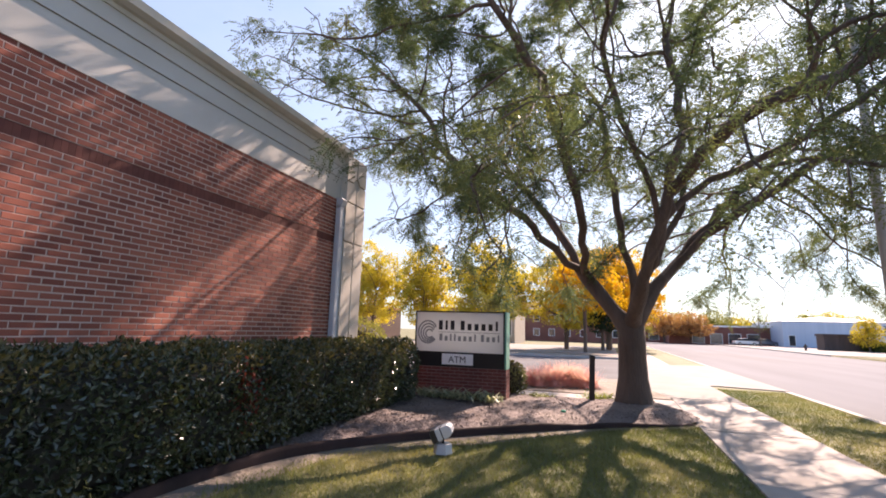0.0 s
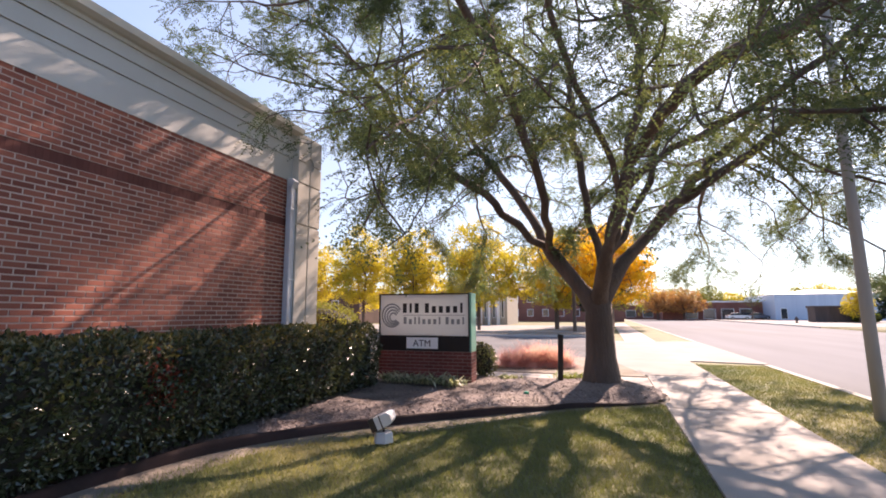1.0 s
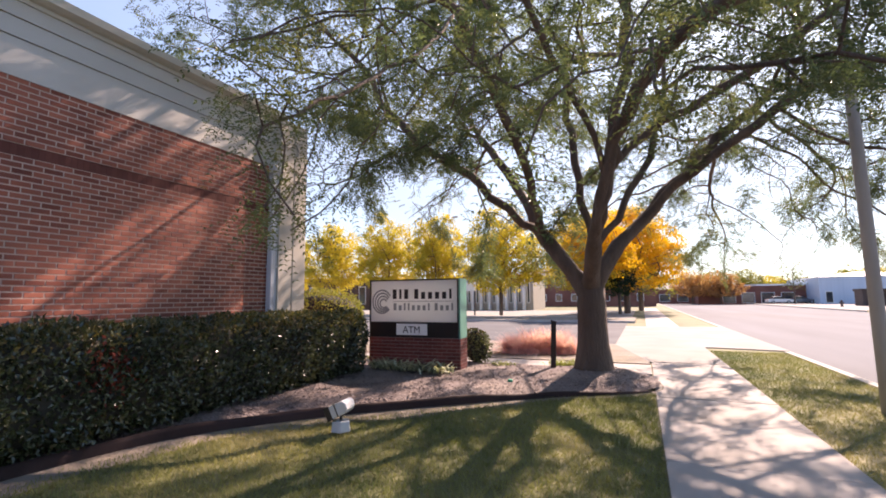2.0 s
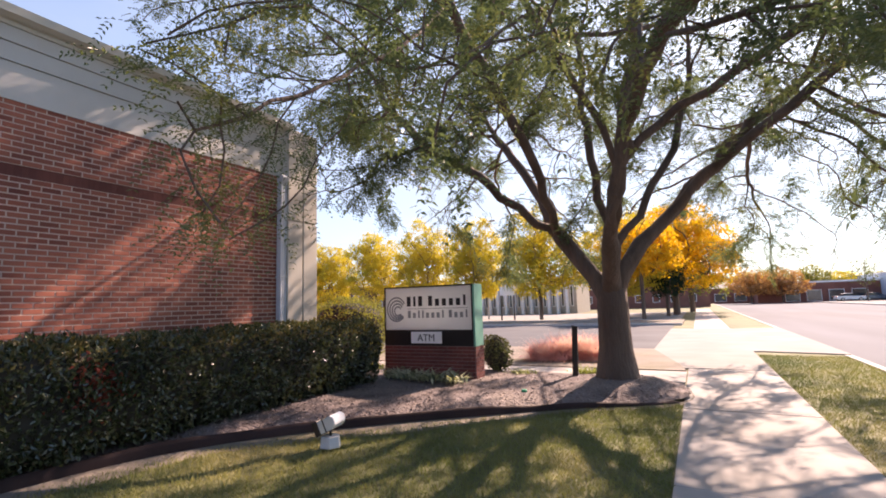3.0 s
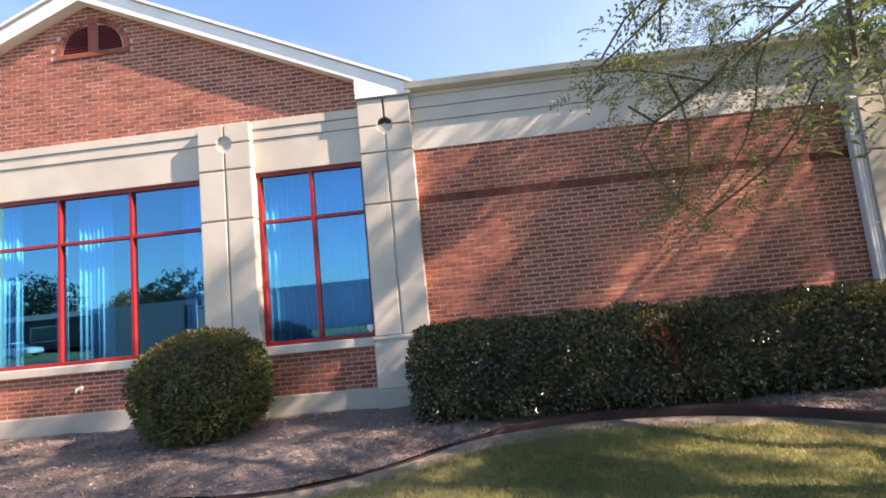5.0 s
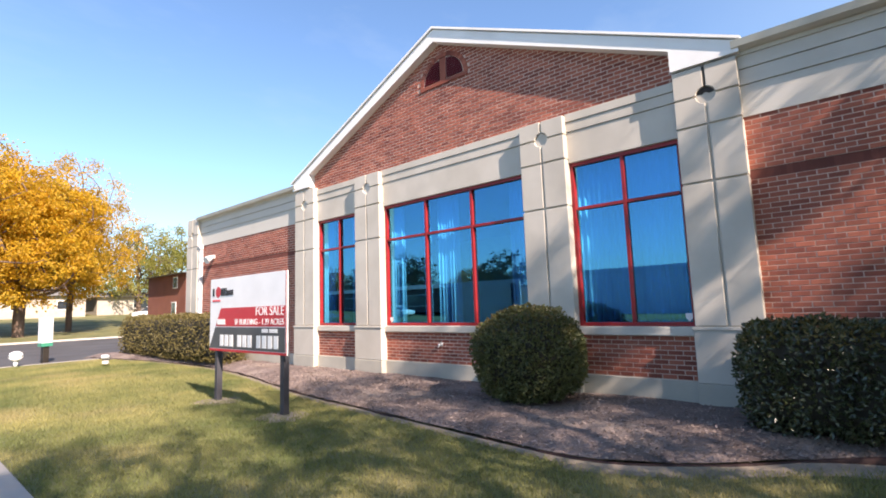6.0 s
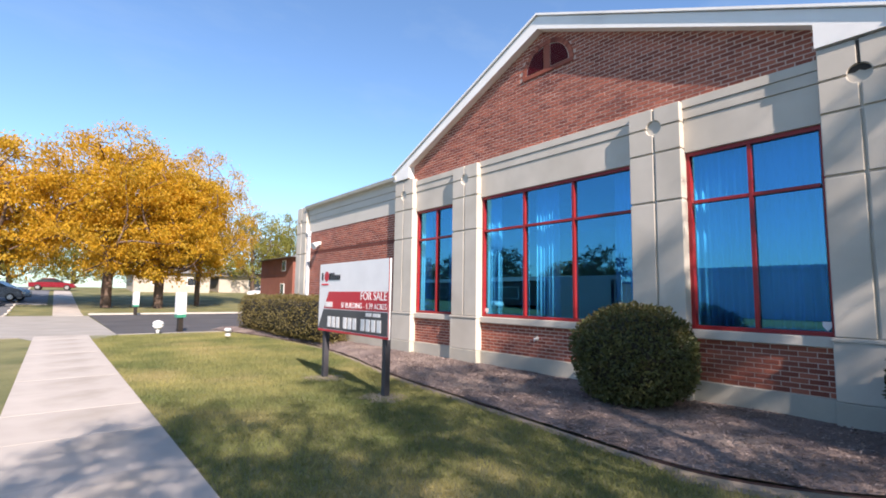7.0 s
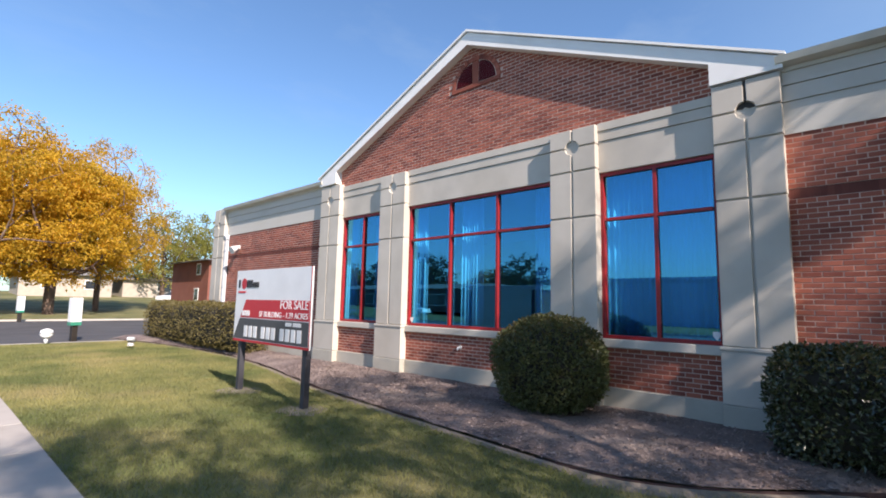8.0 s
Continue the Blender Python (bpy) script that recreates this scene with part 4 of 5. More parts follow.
for k in range(6):
    t = 0.15 + 0.85 * k / 5
    c = fb + fdir * (flen * t)[:, None] - np.array((0, 0, 1.0)) * (flen * 0.25 * t * t)[:, None]
    for sg in (-1, 1):
        LB.append(c)
        LA.append(fside * sg + fdir * 0.55 + RT.normal(size=(NF, 3)) * 0.15)
        LU.append(fup + RT.normal(size=(NF, 3)) * 0.25)
LB, LA, LU = np.concatenate(LB), np.concatenate(LA), np.concatenate(LU)
part("crown", leaf_mesh("crown", LB, LA, LU, RT.uniform(0.04, 0.058, len(LB)) * np.interp(LB[:, 1], (4.5, 8), (0.68, 1.0)), 0.0245 * np.interp(LB[:, 1], (4.5, 8), (0.66, 1.0))), m_leaf, locust, "airy crown of small green leaflets turning yellow", kind="stuff")


def leafy_tree(name, label, x, y, z, height, spread, trunk_r, material, leaves, leaf, clear=0.3, seed=1, tall=1.0, m_trunk=None):
    r = np.random.default_rng(seed)
    t = thing(name, label, "tree", pose(x, y, z))
    nd, pr = [np.array((0.0, 0, 0)), np.array((0.02, 0, height * clear * 0.5)), np.array((0, 0.03, height * clear))], [-1, 0, 1]
    zc, hz = height * (clear + 1) / 2 * 1.0, height * (1 - clear) / 2 * 1.05
    p = r.normal(size=(900, 3))
    p = unit(p) * (r.random((900, 1)) ** 0.45)
    p = p * np.array((spread, spread, hz)) * (1 + 0.22 * np.array([noise.noise(tuple(v * 2.2 + seed)) for v in p])[:, None]) + np.array((0, 0, zc))
    p[:, 2] -= 0.25 * hz * (np.hypot(p[:, 0], p[:, 1]) / spread) ** 2
    p = p[p[:, 2] > height * clear * 0.75]
    nd, pr = colonise(nd, pr, p[:360], height * 0.06, height, height * 0.075, 60, r)
    rr, _ = pipe_radii(pr, 0.02, 2.0)
    rr = np.maximum(rr * trunk_r / rr[1], 0.01)
    part("trunk", branch_mesh("trunk", nd, pr, rr, 5), m_trunk or m_bark, t)
    cl = p[r.choice(len(p), min(len(p), 420), replace=False)]
    i = r.integers(0, len(cl), leaves)
    b = cl[i] + r.normal(size=(leaves, 3)) * np.array((spread, spread, hz * 0.7)) * 0.065
    d = unit(r.normal(size=(leaves, 3)) + np.array((0, 0, -0.3)))
    part("crown", leaf_mesh("crown", b, d, unit(r.normal(size=(leaves, 3)) * 0.7 + np.array((0, 0, 1))), r.uniform(0.7, 1.3, leaves) * leaf, leaf * 0.62), material, t, kind="stuff")
    return t


def shrub(name, label, category, m, half, leaves, leaf, material, power=2.6, seed=1, lumps=0.06, extra=None, group=""):
    """Clipped shrub: a solid shade-dark core of super-ellipsoid shape under thousands of small leaves. half: half
    sizes; it stands on z = 0.
    """
    r = np.random.default_rng(seed)
    t = thing(name, label, category, m, group)
    hx, hy, hz = half
    u, w = r.normal(size=(leaves, 3)), None
    d = unit(u)
    # even cover of long forms: spread samples by surface
    s = (np.abs(d / np.array((1, 1, 1))) ** power).sum(1) ** (-1 / power)
    p = d * s[:, None]
    if hy > 2 * hx:
        k = leaves
        yy = r.uniform(-1, 1, k)
        a = r.uniform(0, 2 * math.pi, k)
        c, sn = np.cos(a), np.sin(a)
        s2 = (np.abs(c) ** 4 + np.abs(sn) ** 4) ** -0.25
        cap = np.clip((1 - np.abs(yy)) * hy / (0.8 * hx), 0, 1)
        fall = (1 - (1 - cap) ** 3) ** (1 / 3)
        p = np.stack([c * s2 * fall, yy, sn * s2 * fall], 1)
    nrm = unit(np.sign(p) * np.abs(p) ** (power - 1) / np.array(half))
    q3 = p * np.array(half)
    bump_ = np.array([noise.noise(tuple(v * 2.1 + seed)) for v in q3])
    tuft = np.array([noise.noise(tuple(v * 6.5 + seed + 5)) for v in q3])
    depth = r.random(leaves) ** 2 * 0.16 - 0.07 * min(1.0, hx / 0.5) * tuft
    q3 = q3 + nrm * (lumps * 1.6 * min(hx, hz) * bump_ - depth)[:, None] + np.array((0, 0, hz))
    q3[:, 2] = np.maximum(q3[:, 2], 0.02 + r.random(leaves) * 0.1)
    al = unit(nrm * 0.6 + r.normal(size=(leaves, 3)) * 0.7 + np.array((0, 0, 0.25)))
    up = unit(nrm + r.normal(size=(leaves, 3)) * 0.6)
    ll = r.uniform(0.7, 1.35, leaves) * leaf
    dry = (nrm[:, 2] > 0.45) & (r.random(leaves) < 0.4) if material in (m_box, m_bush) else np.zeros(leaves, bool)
    part("leaves", leaf_mesh("leaves", q3[~dry], al[~dry], up[~dry], ll[~dry], leaf * 0.6), material, t, kind="stuff")
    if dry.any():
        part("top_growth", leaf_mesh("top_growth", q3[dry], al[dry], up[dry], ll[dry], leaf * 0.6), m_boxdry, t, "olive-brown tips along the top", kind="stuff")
    # solid core, its near-black colour painting the shade between the leaves
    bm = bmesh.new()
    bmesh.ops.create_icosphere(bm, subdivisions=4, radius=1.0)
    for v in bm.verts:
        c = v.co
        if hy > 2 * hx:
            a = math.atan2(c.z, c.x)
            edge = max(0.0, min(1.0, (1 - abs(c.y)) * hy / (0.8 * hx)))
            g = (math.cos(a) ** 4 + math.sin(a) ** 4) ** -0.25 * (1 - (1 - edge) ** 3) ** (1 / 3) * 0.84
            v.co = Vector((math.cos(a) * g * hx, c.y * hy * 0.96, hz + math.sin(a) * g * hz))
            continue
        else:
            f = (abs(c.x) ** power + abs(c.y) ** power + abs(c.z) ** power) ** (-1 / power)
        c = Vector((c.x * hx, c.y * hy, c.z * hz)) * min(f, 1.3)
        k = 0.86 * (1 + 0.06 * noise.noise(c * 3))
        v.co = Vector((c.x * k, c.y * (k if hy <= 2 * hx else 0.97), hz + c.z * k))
    part("core", bm, m_twig_shade, t, "solid core coloured as the shaded inside")
    # short stems at the foot
    for k in range(max(3, int(hy * 3))):
        sx, sy = r.uniform(-0.3, 0.3) * hx, r.uniform(-0.3, 0.3) * hy * (2.5 if hy > 2 * hx else 1)
        part("stem", tube(bmesh.new(), (sx, sy, -0.05), (sx * 1.1, sy, hz * 0.6), 0.016, 0.012, 6), m_twig_shade, t)
    return t


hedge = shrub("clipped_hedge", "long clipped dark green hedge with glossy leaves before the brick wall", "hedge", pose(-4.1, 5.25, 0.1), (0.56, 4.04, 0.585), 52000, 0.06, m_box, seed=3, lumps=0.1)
r = np.random.default_rng(4)
nr = 260
rp = np.c_[0.52 + r.normal(size=nr) * 0.03, -0.9 + r.normal(size=nr) * 0.14, 0.72 + r.normal(size=nr) * 0.13]
part("creeper", leaf_mesh("creeper", rp, r.normal(size=(nr, 3)), np.c_[np.ones(nr), r.normal(size=(nr, 2)) * 0.5], 0.055, 0.035), m_redleaf, hedge, "patch of red creeper leaves")
shrub("round_bush", "rounded clipped green bush before the windows", "bush", pose(-3.95, -1.5, 0.1), (0.78, 0.82, 0.71), 15000, 0.055, m_bush, 2.25, seed=8)
shrub("drive_hedge", "low olive-brown clipped hedge beside the drive", "hedge", pose(-4.25, -15.6, 0.1), (0.52, 4.3, 0.72), 16000, 0.07, m_boxdry, seed=9, lumps=0.1)
shrub("small_shrub", "small round green shrub beside the bank sign", "shrub", pose(-2.05, 11.15, 0.1), (0.3, 0.29, 0.38), 1500, 0.06, m_bush, 2.0, seed=10, lumps=0.3)
shrub("corner_bush", "yellow-green bush behind the bank corner", "bush", pose(-7.6, 13.2, 0.0), (1.25, 1.0, 0.88), 6000, 0.075, m_olive, 2.4, seed=12, lumps=0.12)


# ---- bank sign ----
m_signwhite = surface("sign_face_white", (0.86, 0.87, 0.86), (0.92, 0.93, 0.92), rough=0.4, fine=20, bump=0.01, stain=(0.84, 0.84, 0.83), translucent=0.55, through=(1.0, 1.0, 1.0))
m_plate = surface("white_plate", (0.82, 0.84, 0.84), (0.88, 0.89, 0.89), rough=0.4, fine=20, bump=0.01)
m_black = surface("black_metal", (0.008, 0.008, 0.009), (0.018, 0.018, 0.02), rough=0.4, fine=30, bump=0.02)
m_teal = surface("teal_sign_side", (0.1, 0.34, 0.26), (0.14, 0.42, 0.32), rough=0.4, fine=20, bump=0.01)
m_ink = surface("dark_sign_ink", (0.012, 0.012, 0.014), (0.025, 0.025, 0.03), rough=0.5, fine=30, bump=0)
m_greyink = surface("grey_sign_ink", (0.22, 0.24, 0.25), (0.3, 0.32, 0.33), rough=0.5, fine=30, bump=0)
SW = 2.0
sign = thing("bank_sign", "white illuminated bank sign cabinet on a brick base", "sign", pose(-3.94, 9.82, 0.1, 0, 0, 1.2))
m_darkmortar = surface("dark_mortar", (0.24, 0.17, 0.15), (0.34, 0.26, 0.23), fine=80, bump=0.3)
m_brick_sign = surface("dark_brick_single", (0.1, 0.026, 0.022), (0.24, 0.066, 0.052), fine=60, bump=0.3, depth=0.004, pick="object", pick_amount=0.6)
part("base", boxes((0.0, SW, 0.0, 0.4, -0.1, 0.64)), m_darkmortar, sign, "dark red brick base")
base = sign.children[0]


def sign_bricks(face):
    r = random.Random(3)
    for c in range(9):
        z = 0.03 + c * BH
        if face == "front":
            y, end = (-BL / 2 if c % 2 else 0), SW
        else:
            y, end = (0 if c % 2 else -BL / 2), 0.4
        while y < end - 0.02:
            a, b = max(y, 0) + JOINT / 2, min(y + BL, end) - JOINT / 2
            y += BL
            if b - a < 0.03:
                continue
            o = r.uniform(0.008, 0.013)
            bb = boxes((a, b, -o, 0.02, z + JOINT / 2, z + BH - JOINT / 2)) if face == "front" else boxes((SW - 0.02, SW + o, a, b, z + JOINT / 2, z + BH - JOINT / 2))
            part("brick", bb, m_brick_sign, base)


part("cabinet", boxes((0.0, SW - 0.02, 0.032, 0.368, 1.77, 1.8), (0.0, SW - 0.02, 0.032, 0.368, 0.93, 0.96), (0.0, 0.03, 0.032, 0.368, 0.96, 1.77), (SW - 0.05, SW - 0.023, 0.032, 0.368, 0.96, 1.77), bevel=0.004), m_black, sign, "black metal sign cabinet")
part("side_panel", boxes((SW - 0.022, SW + 0.012, -0.005, 0.39, 0.64, 1.81), bevel=0.006), m_teal, sign, "faded teal green side panel")
part("band", boxes((0.0, SW - 0.03, 0.0, 0.36, 0.642, 0.93), bevel=0.004), m_black, sign, "black band below the face")
part("face", boxes((0.03, SW - 0.05, 0.004, 0.03, 0.95, 1.785), bevel=0.003), m_signwhite, sign, "white acrylic face")
part("back_face", boxes((0.0, SW - 0.02, 0.37, 0.385, 0.93, 1.8), bevel=0.003), m_signwhite, sign, "white acrylic back face")
part("frame", boxes((0.0, SW - 0.02, -0.008, 0.03, 1.785, 1.812), (0.0, 0.028, -0.008, 0.03, 0.93, 1.785), (SW - 0.05, SW - 0.022, -0.008, 0.03, 0.93, 1.785), (0.0, SW - 0.02, -0.008, 0.03, 0.93, 0.95)), m_black, sign)
part("atm_panel", boxes((0.63, 1.31, -0.012, 0.02, 0.69, 0.915), bevel=0.003), m_plate, sign)
letters("lettering", "ATM", 0.19, m_ink, sign, pose(0.97, -0.014, 0.735, 90, 0, 0))


def bars(name, x, z, h, pattern, material, parent, m=None, gap=0.35, tall=1.45):
    """A word as plain upright bars of its size: 'a' low, 'h' tall, 'A' tall and wide, space a gap."""
    for ch in pattern:
        if ch == " ":
            x += h * 0.55
            continue
        w = h * (0.62 if ch in "aA" else 0.34)
        hh = h * (tall if ch in "hA" else 1.0)
        ob = part(name, boxes((x, x + w, -0.004, 0.004, z, z + hh)), material, parent)
        if m is not None:
            ob.matrix_basis = m
        x += w + h * gap


bars("word_bar", 0.54, 1.415, 0.135, "AhA Aaaaah", m_ink, sign, gap=0.5)
bars("word_bar", 0.56, 1.185, 0.1, "Aahhaaah Aaah", m_greyink, sign, gap=0.56)
rule = part("rule", boxes((0.54, 1.88, -0.004, 0.004, 1.36, 1.37)), m_greyink, sign)
bm = bmesh.new()
for k, rr in enumerate((0.2, 0.155, 0.11, 0.065)):
    cx_, cz_ = 0.29 + k * 0.012, 1.36 - k * 0.012
    for i in range(40):
        t0, t1 = 0.5 + i * 0.128, 0.5 + (i + 1) * 0.128
        vs = [bm.verts.new((cx_ + q_ * math.cos(t), 0.0 - 0.001 * k, cz_ + 1.1 * q_ * math.sin(t))) for q_, t in ((rr, t0), (rr + 0.03, t0), (rr + 0.03, t1), (rr, t1))]
        bm.faces.new(vs[::-1])
part("emblem", bm, m_greyink, sign, "grey ring emblem")
sign_bricks("front")
sign_bricks("side")

# broad-leaved plants at its foot
r = np.random.default_rng(21)
m_hosta = surface("strap_leaf", (0.06, 0.085, 0.04), (0.72, 0.7, 0.48), rough=0.4, fine=8, bump=0, pick="island", pick_amount=0.85, translucent=0.25)
for k, (px, py) in enumerate(((-3.35, 9.45), (-2.95, 9.35), (-2.55, 9.4), (-2.15, 9.3), (-3.6, 9.6))):
    n = 90
    a = r.uniform(0, 2 * math.pi, n)
    d = np.c_[np.cos(a), np.sin(a), r.uniform(0.6, 1.6, n)]
    pl = thing("strap_plant", "low clump of pale-edged strap leaves at the sign's foot", "plant", pose(px, py, 0.16), group="plants at the sign")
    part("leaves", leaf_mesh("leaves", np.c_[r.normal(size=(n, 2)) * 0.13, np.zeros(n)], d, np.tile((0, 0, 1.0), (n, 1)), r.uniform(0.18, 0.36, n), 0.045, 0.35), m_hosta, pl)

# ---- spotlight on a concrete block ----
m_alu = surface("polished_aluminium", (0.6, 0.62, 0.64), (0.72, 0.74, 0.76), rough=0.35, metal=0.35, fine=30, bump=0.03)
m_bronze = surface("dark_bronze_metal", (0.03, 0.026, 0.022), (0.06, 0.05, 0.045), rough=0.45, metal=0.4, fine=30, bump=0.03)
m_lens = surface("lamp_lens", (0.1, 0.1, 0.1), (0.16, 0.16, 0.16), rough=0.12, fine=30, bump=0)
m_block = surface("pale_concrete_block", (0.5, 0.5, 0.5), (0.62, 0.62, 0.61), fine=50, bump=0.3, depth=0.004)


def spotlight(x, y, z, turn, size=1.0, label="aluminium floodlight tilted on a pale concrete block"):
    t = thing("ground_spotlight", label, "spotlight", pose(x, y, z, 0, 0, turn))
    b = bmesh.new()
    bmesh.ops.create_cone(b, cap_ends=True, segments=6, radius1=0.165 * size, radius2=0.145 * size, depth=0.16 * size, matrix=Matrix.Translation((0, 0, 0.08 * size)) @ Matrix.Rotation(radians(22.5), 4, "Z"))
    bmesh.ops.bevel(b, geom=b.edges[:], offset=0.005, segments=1, affect="EDGES")
    part("block", b, m_block, t)
    part("stem", tube(bmesh.new(), (0, 0, 0.13 * size), (0, 0, 0.24 * size), 0.02 * size, 0.02 * size, 10), m_bronze, t)
    s = size
    prof_ = [(-0.13, -0.09), (0.1, -0.09), (0.16, -0.04), (0.17, 0.05), (0.12, 0.1), (-0.13, 0.1)]
    hb = prism([(a * s, c * s) for a, c in prof_], "y", -0.17 * s, 0.17 * s)
    bmesh.ops.bevel(hb, geom=hb.edges[:], offset=0.01 * s, segments=2, affect="EDGES")
    hm = pose(0.0, 0, 0.335 * s, 0, -24, 0)
    h = part("housing", hb, m_alu, t, "polished aluminium lamp housing")
    h.matrix_basis = hm
    v = part("visor", boxes((-0.19 * s, -0.1 * s, -0.18 * s, 0.18 * s, -0.1 * s, 0.11 * s), bevel=0.006), m_bronze, h)
    part("lens", boxes((-0.2 * s, -0.192 * s, -0.16 * s, 0.16 * s, -0.08 * s, 0.09 * s)), m_lens, h)
    part("seam", boxes((-0.02 * s, 0.0, -0.173 * s, 0.173 * s, -0.093 * s, 0.103 * s)), m_bronze, h)
    return t


spotlight(-1.88, 5.83, 0.03, 12, 0.74)
spotlight(-2.35, -16.0, 0.1, 60, 0.6)

# ---- bollards and posts ----
m_wood = surface("dark_stained_wood", (0.02, 0.016, 0.014), (0.05, 0.04, 0.035), rough=0.7, fine=30, bump=0.4, depth=0.004, stretch=(1, 1, 0.15))
p_ = thing("short_post", "short dark wooden post with a slanted top by the tree", "post", pose(-0.3, 10.6, 0.1, -2, 2, 10))
part("post", prism([(-0.05, -0.05), (0.05, -0.05), (0.05, 0.05), (-0.05, 0.05)], "z", -0.1, 0.93), m_wood, p_)
part("cap", prism([(-0.055, 0.93), (0.055, 0.93), (0.055, 0.96), (-0.055, 0.985)], "y", -0.055, 0.055), m_wood, p_)

m_wrapwhite = surface("white_vinyl", (0.7, 0.71, 0.72), (0.8, 0.81, 0.82), rough=0.35, fine=20, bump=0.01)
m_wrapgreen = surface("green_vinyl", (0.03, 0.22, 0.15), (0.05, 0.28, 0.19), rough=0.35, fine=20, bump=0.01)


def bollard(x, y):
    b = thing("drive_bollard", "dark square bollard with a white and green wrap", "bollard", pose(x, y, 0.0, 0, 1, 12), group="drive bollards")
    part("post", boxes((-0.09, 0.09, -0.09, 0.09, 0, 0.6), bevel=0.008), m_bronze, b)
    part("wrap", boxes((-0.17, 0.17, -0.14, 0.14, 0.72, 1.62), bevel=0.012), m_wrapwhite, b, "white wrap")
    part("stripe", boxes((-0.173, 0.173, -0.143, 0.143, 0.6, 0.73), bevel=0.006), m_wrapgreen, b, "green stripe")


bollard(-1.55, -20.0)
bollard(-2.0, -37.6)
ml = thing("drive_light", "small white plastic path light on a short stake", "path light", pose(-0.66, -19.3, 0.0))
part("stake", tube(bmesh.new(), (0, 0, 0), (0, 0, 0.22), 0.05, 0.07, 10), m_wrapwhite, ml)
bm = bmesh.new()
tube(bm, (0, 0, 0.2), (0, 0, 0.34), 0.1, 0.2, 14)
tube(bm, (0, 0, 0.34), (0, 0, 0.48), 0.2, 0.17, 14)
tube(bm, (0, 0, 0.48), (0, 0, 0.53), 0.17, 0.05, 14)
part("shade", bm, m_wrapwhite, ml)

# ---- for-sale sign ----
m_signred = surface("sign_red", (0.5, 0.02, 0.03), (0.58, 0.03, 0.045), rough=0.4, fine=20, bump=0)
m_signgrey = surface("sign_charcoal", (0.055, 0.058, 0.065), (0.08, 0.083, 0.09), rough=0.4, fine=20, bump=0)
m_postgrey = surface("grey_painted_post", (0.035, 0.035, 0.045), (0.065, 0.065, 0.075), rough=0.6, fine=30, bump=0.2, stretch=(1, 1, 0.2))
Y0, Y1, Z0, Z1 = -6.84, -4.26, 0.915, 2.215
fs = thing("for_sale_sign", "white, red and grey for-sale board on two grey posts", "sign", pose(-1.54, 0, 0))
for y in (-6.63, -4.44):
    part("post", boxes((-0.13, -0.03, y - 0.05, y + 0.05, -0.1, 2.1), bevel=0.006), m_postgrey, fs)
part("board", boxes((-0.028, 0.0, Y0, Y1, Z0, Z1), bevel=0.003), m_wrapwhite, fs, "white board")
W_, H_ = Y1 - Y0, Z1 - Z0


def on_board(pts, d, mat_, name):
    part(name, prism([(Y0 + u * W_, Z1 - v * H_) for u, v in pts], "x", 0.0005, d), mat_, fs)


on_board([(0.165, 0.415), (0.985, 0.415), (0.985, 0.665), (0.088, 0.665)], 0.002, m_signred, "red_panel")
on_board([(0.084, 0.675), (0.985, 0.675), (0.985, 0.965), (0.0, 0.965)], 0.002, m_signgrey, "grey_panel")
on_board([(0.0, 0.97), (1.0, 0.97), (1.0, 1.0), (0.0, 1.0)], 0.002, m_signred, "red_border")
on_board([(0.99, 0.0), (1.0, 0.0), (1.0, 0.97), (0.99, 0.97)], 0.002, m_signred, "red_border")
letters("lettering", "FOR SALE", 0.2, m_wrapwhite, fs, pose(0.003, Y1 - 0.07, Z1 - 0.525 * H_, 90, 0, 90), "RIGHT")
letters("lettering", "SF BUILDING - 1.39 ACRES", 0.135, m_wrapwhite, fs, pose(0.003, Y1 - 0.07, Z1 - 0.64 * H_, 90, 0, 90), "RIGHT")


def board_bars(name, y, z, h, pattern, mat_, gap):
    bars(name, 0, 0, h, pattern, mat_, fs, pose(0.004, y, z, 0, 0, 90), gap)


board_bars("word_bar", Y0 + 0.3, Z1 - 0.64 * H_, 0.095, "aaaa", m_wrapwhite, 0.2)
board_bars("word_bar", Y1 - 0.72, Z1 - 0.74 * H_, 0.06, "aaaa aaaaa", m_wrapwhite, 0.2)
board_bars("number_bar", Y0 + 0.42, Z1 - 0.93 * H_, 0.2, "aaa aaa aaaa", m_wrapwhite, 0.26)
board_bars("logo_bar", Y0 + 0.1, Z1 - 0.245 * H_, 0.1, "A", m_ink, 0.2)
board_bars("logo_bar", Y0 + 0.42, Z1 - 0.245 * H_, 0.095, "Ahhhaaa", m_ink, 0.22)
board_bars("logo_bar", Y0 + 0.1, Z1 - 0.32 * H_, 0.03, "aaaaaaaaaa", m_signred, 0.4)
bm = bmesh.new()
tube(bm, (0.0005, Y0 + 0.31, Z1 - 0.19 * H_), (0.003, Y0 + 0.31, Z1 - 0.19 * H_), 0.1, 0.1, 24)
part("logo_disc", bm, m_signred, fs)

# ---- street lamp pole by the kerb ----
m_pole = surface("weathered_grey_pole", (0.36, 0.355, 0.35), (0.48, 0.47, 0.46), rough=0.7, fine=30, bump=0.3, depth=0.003, stretch=(1, 1, 0.2))


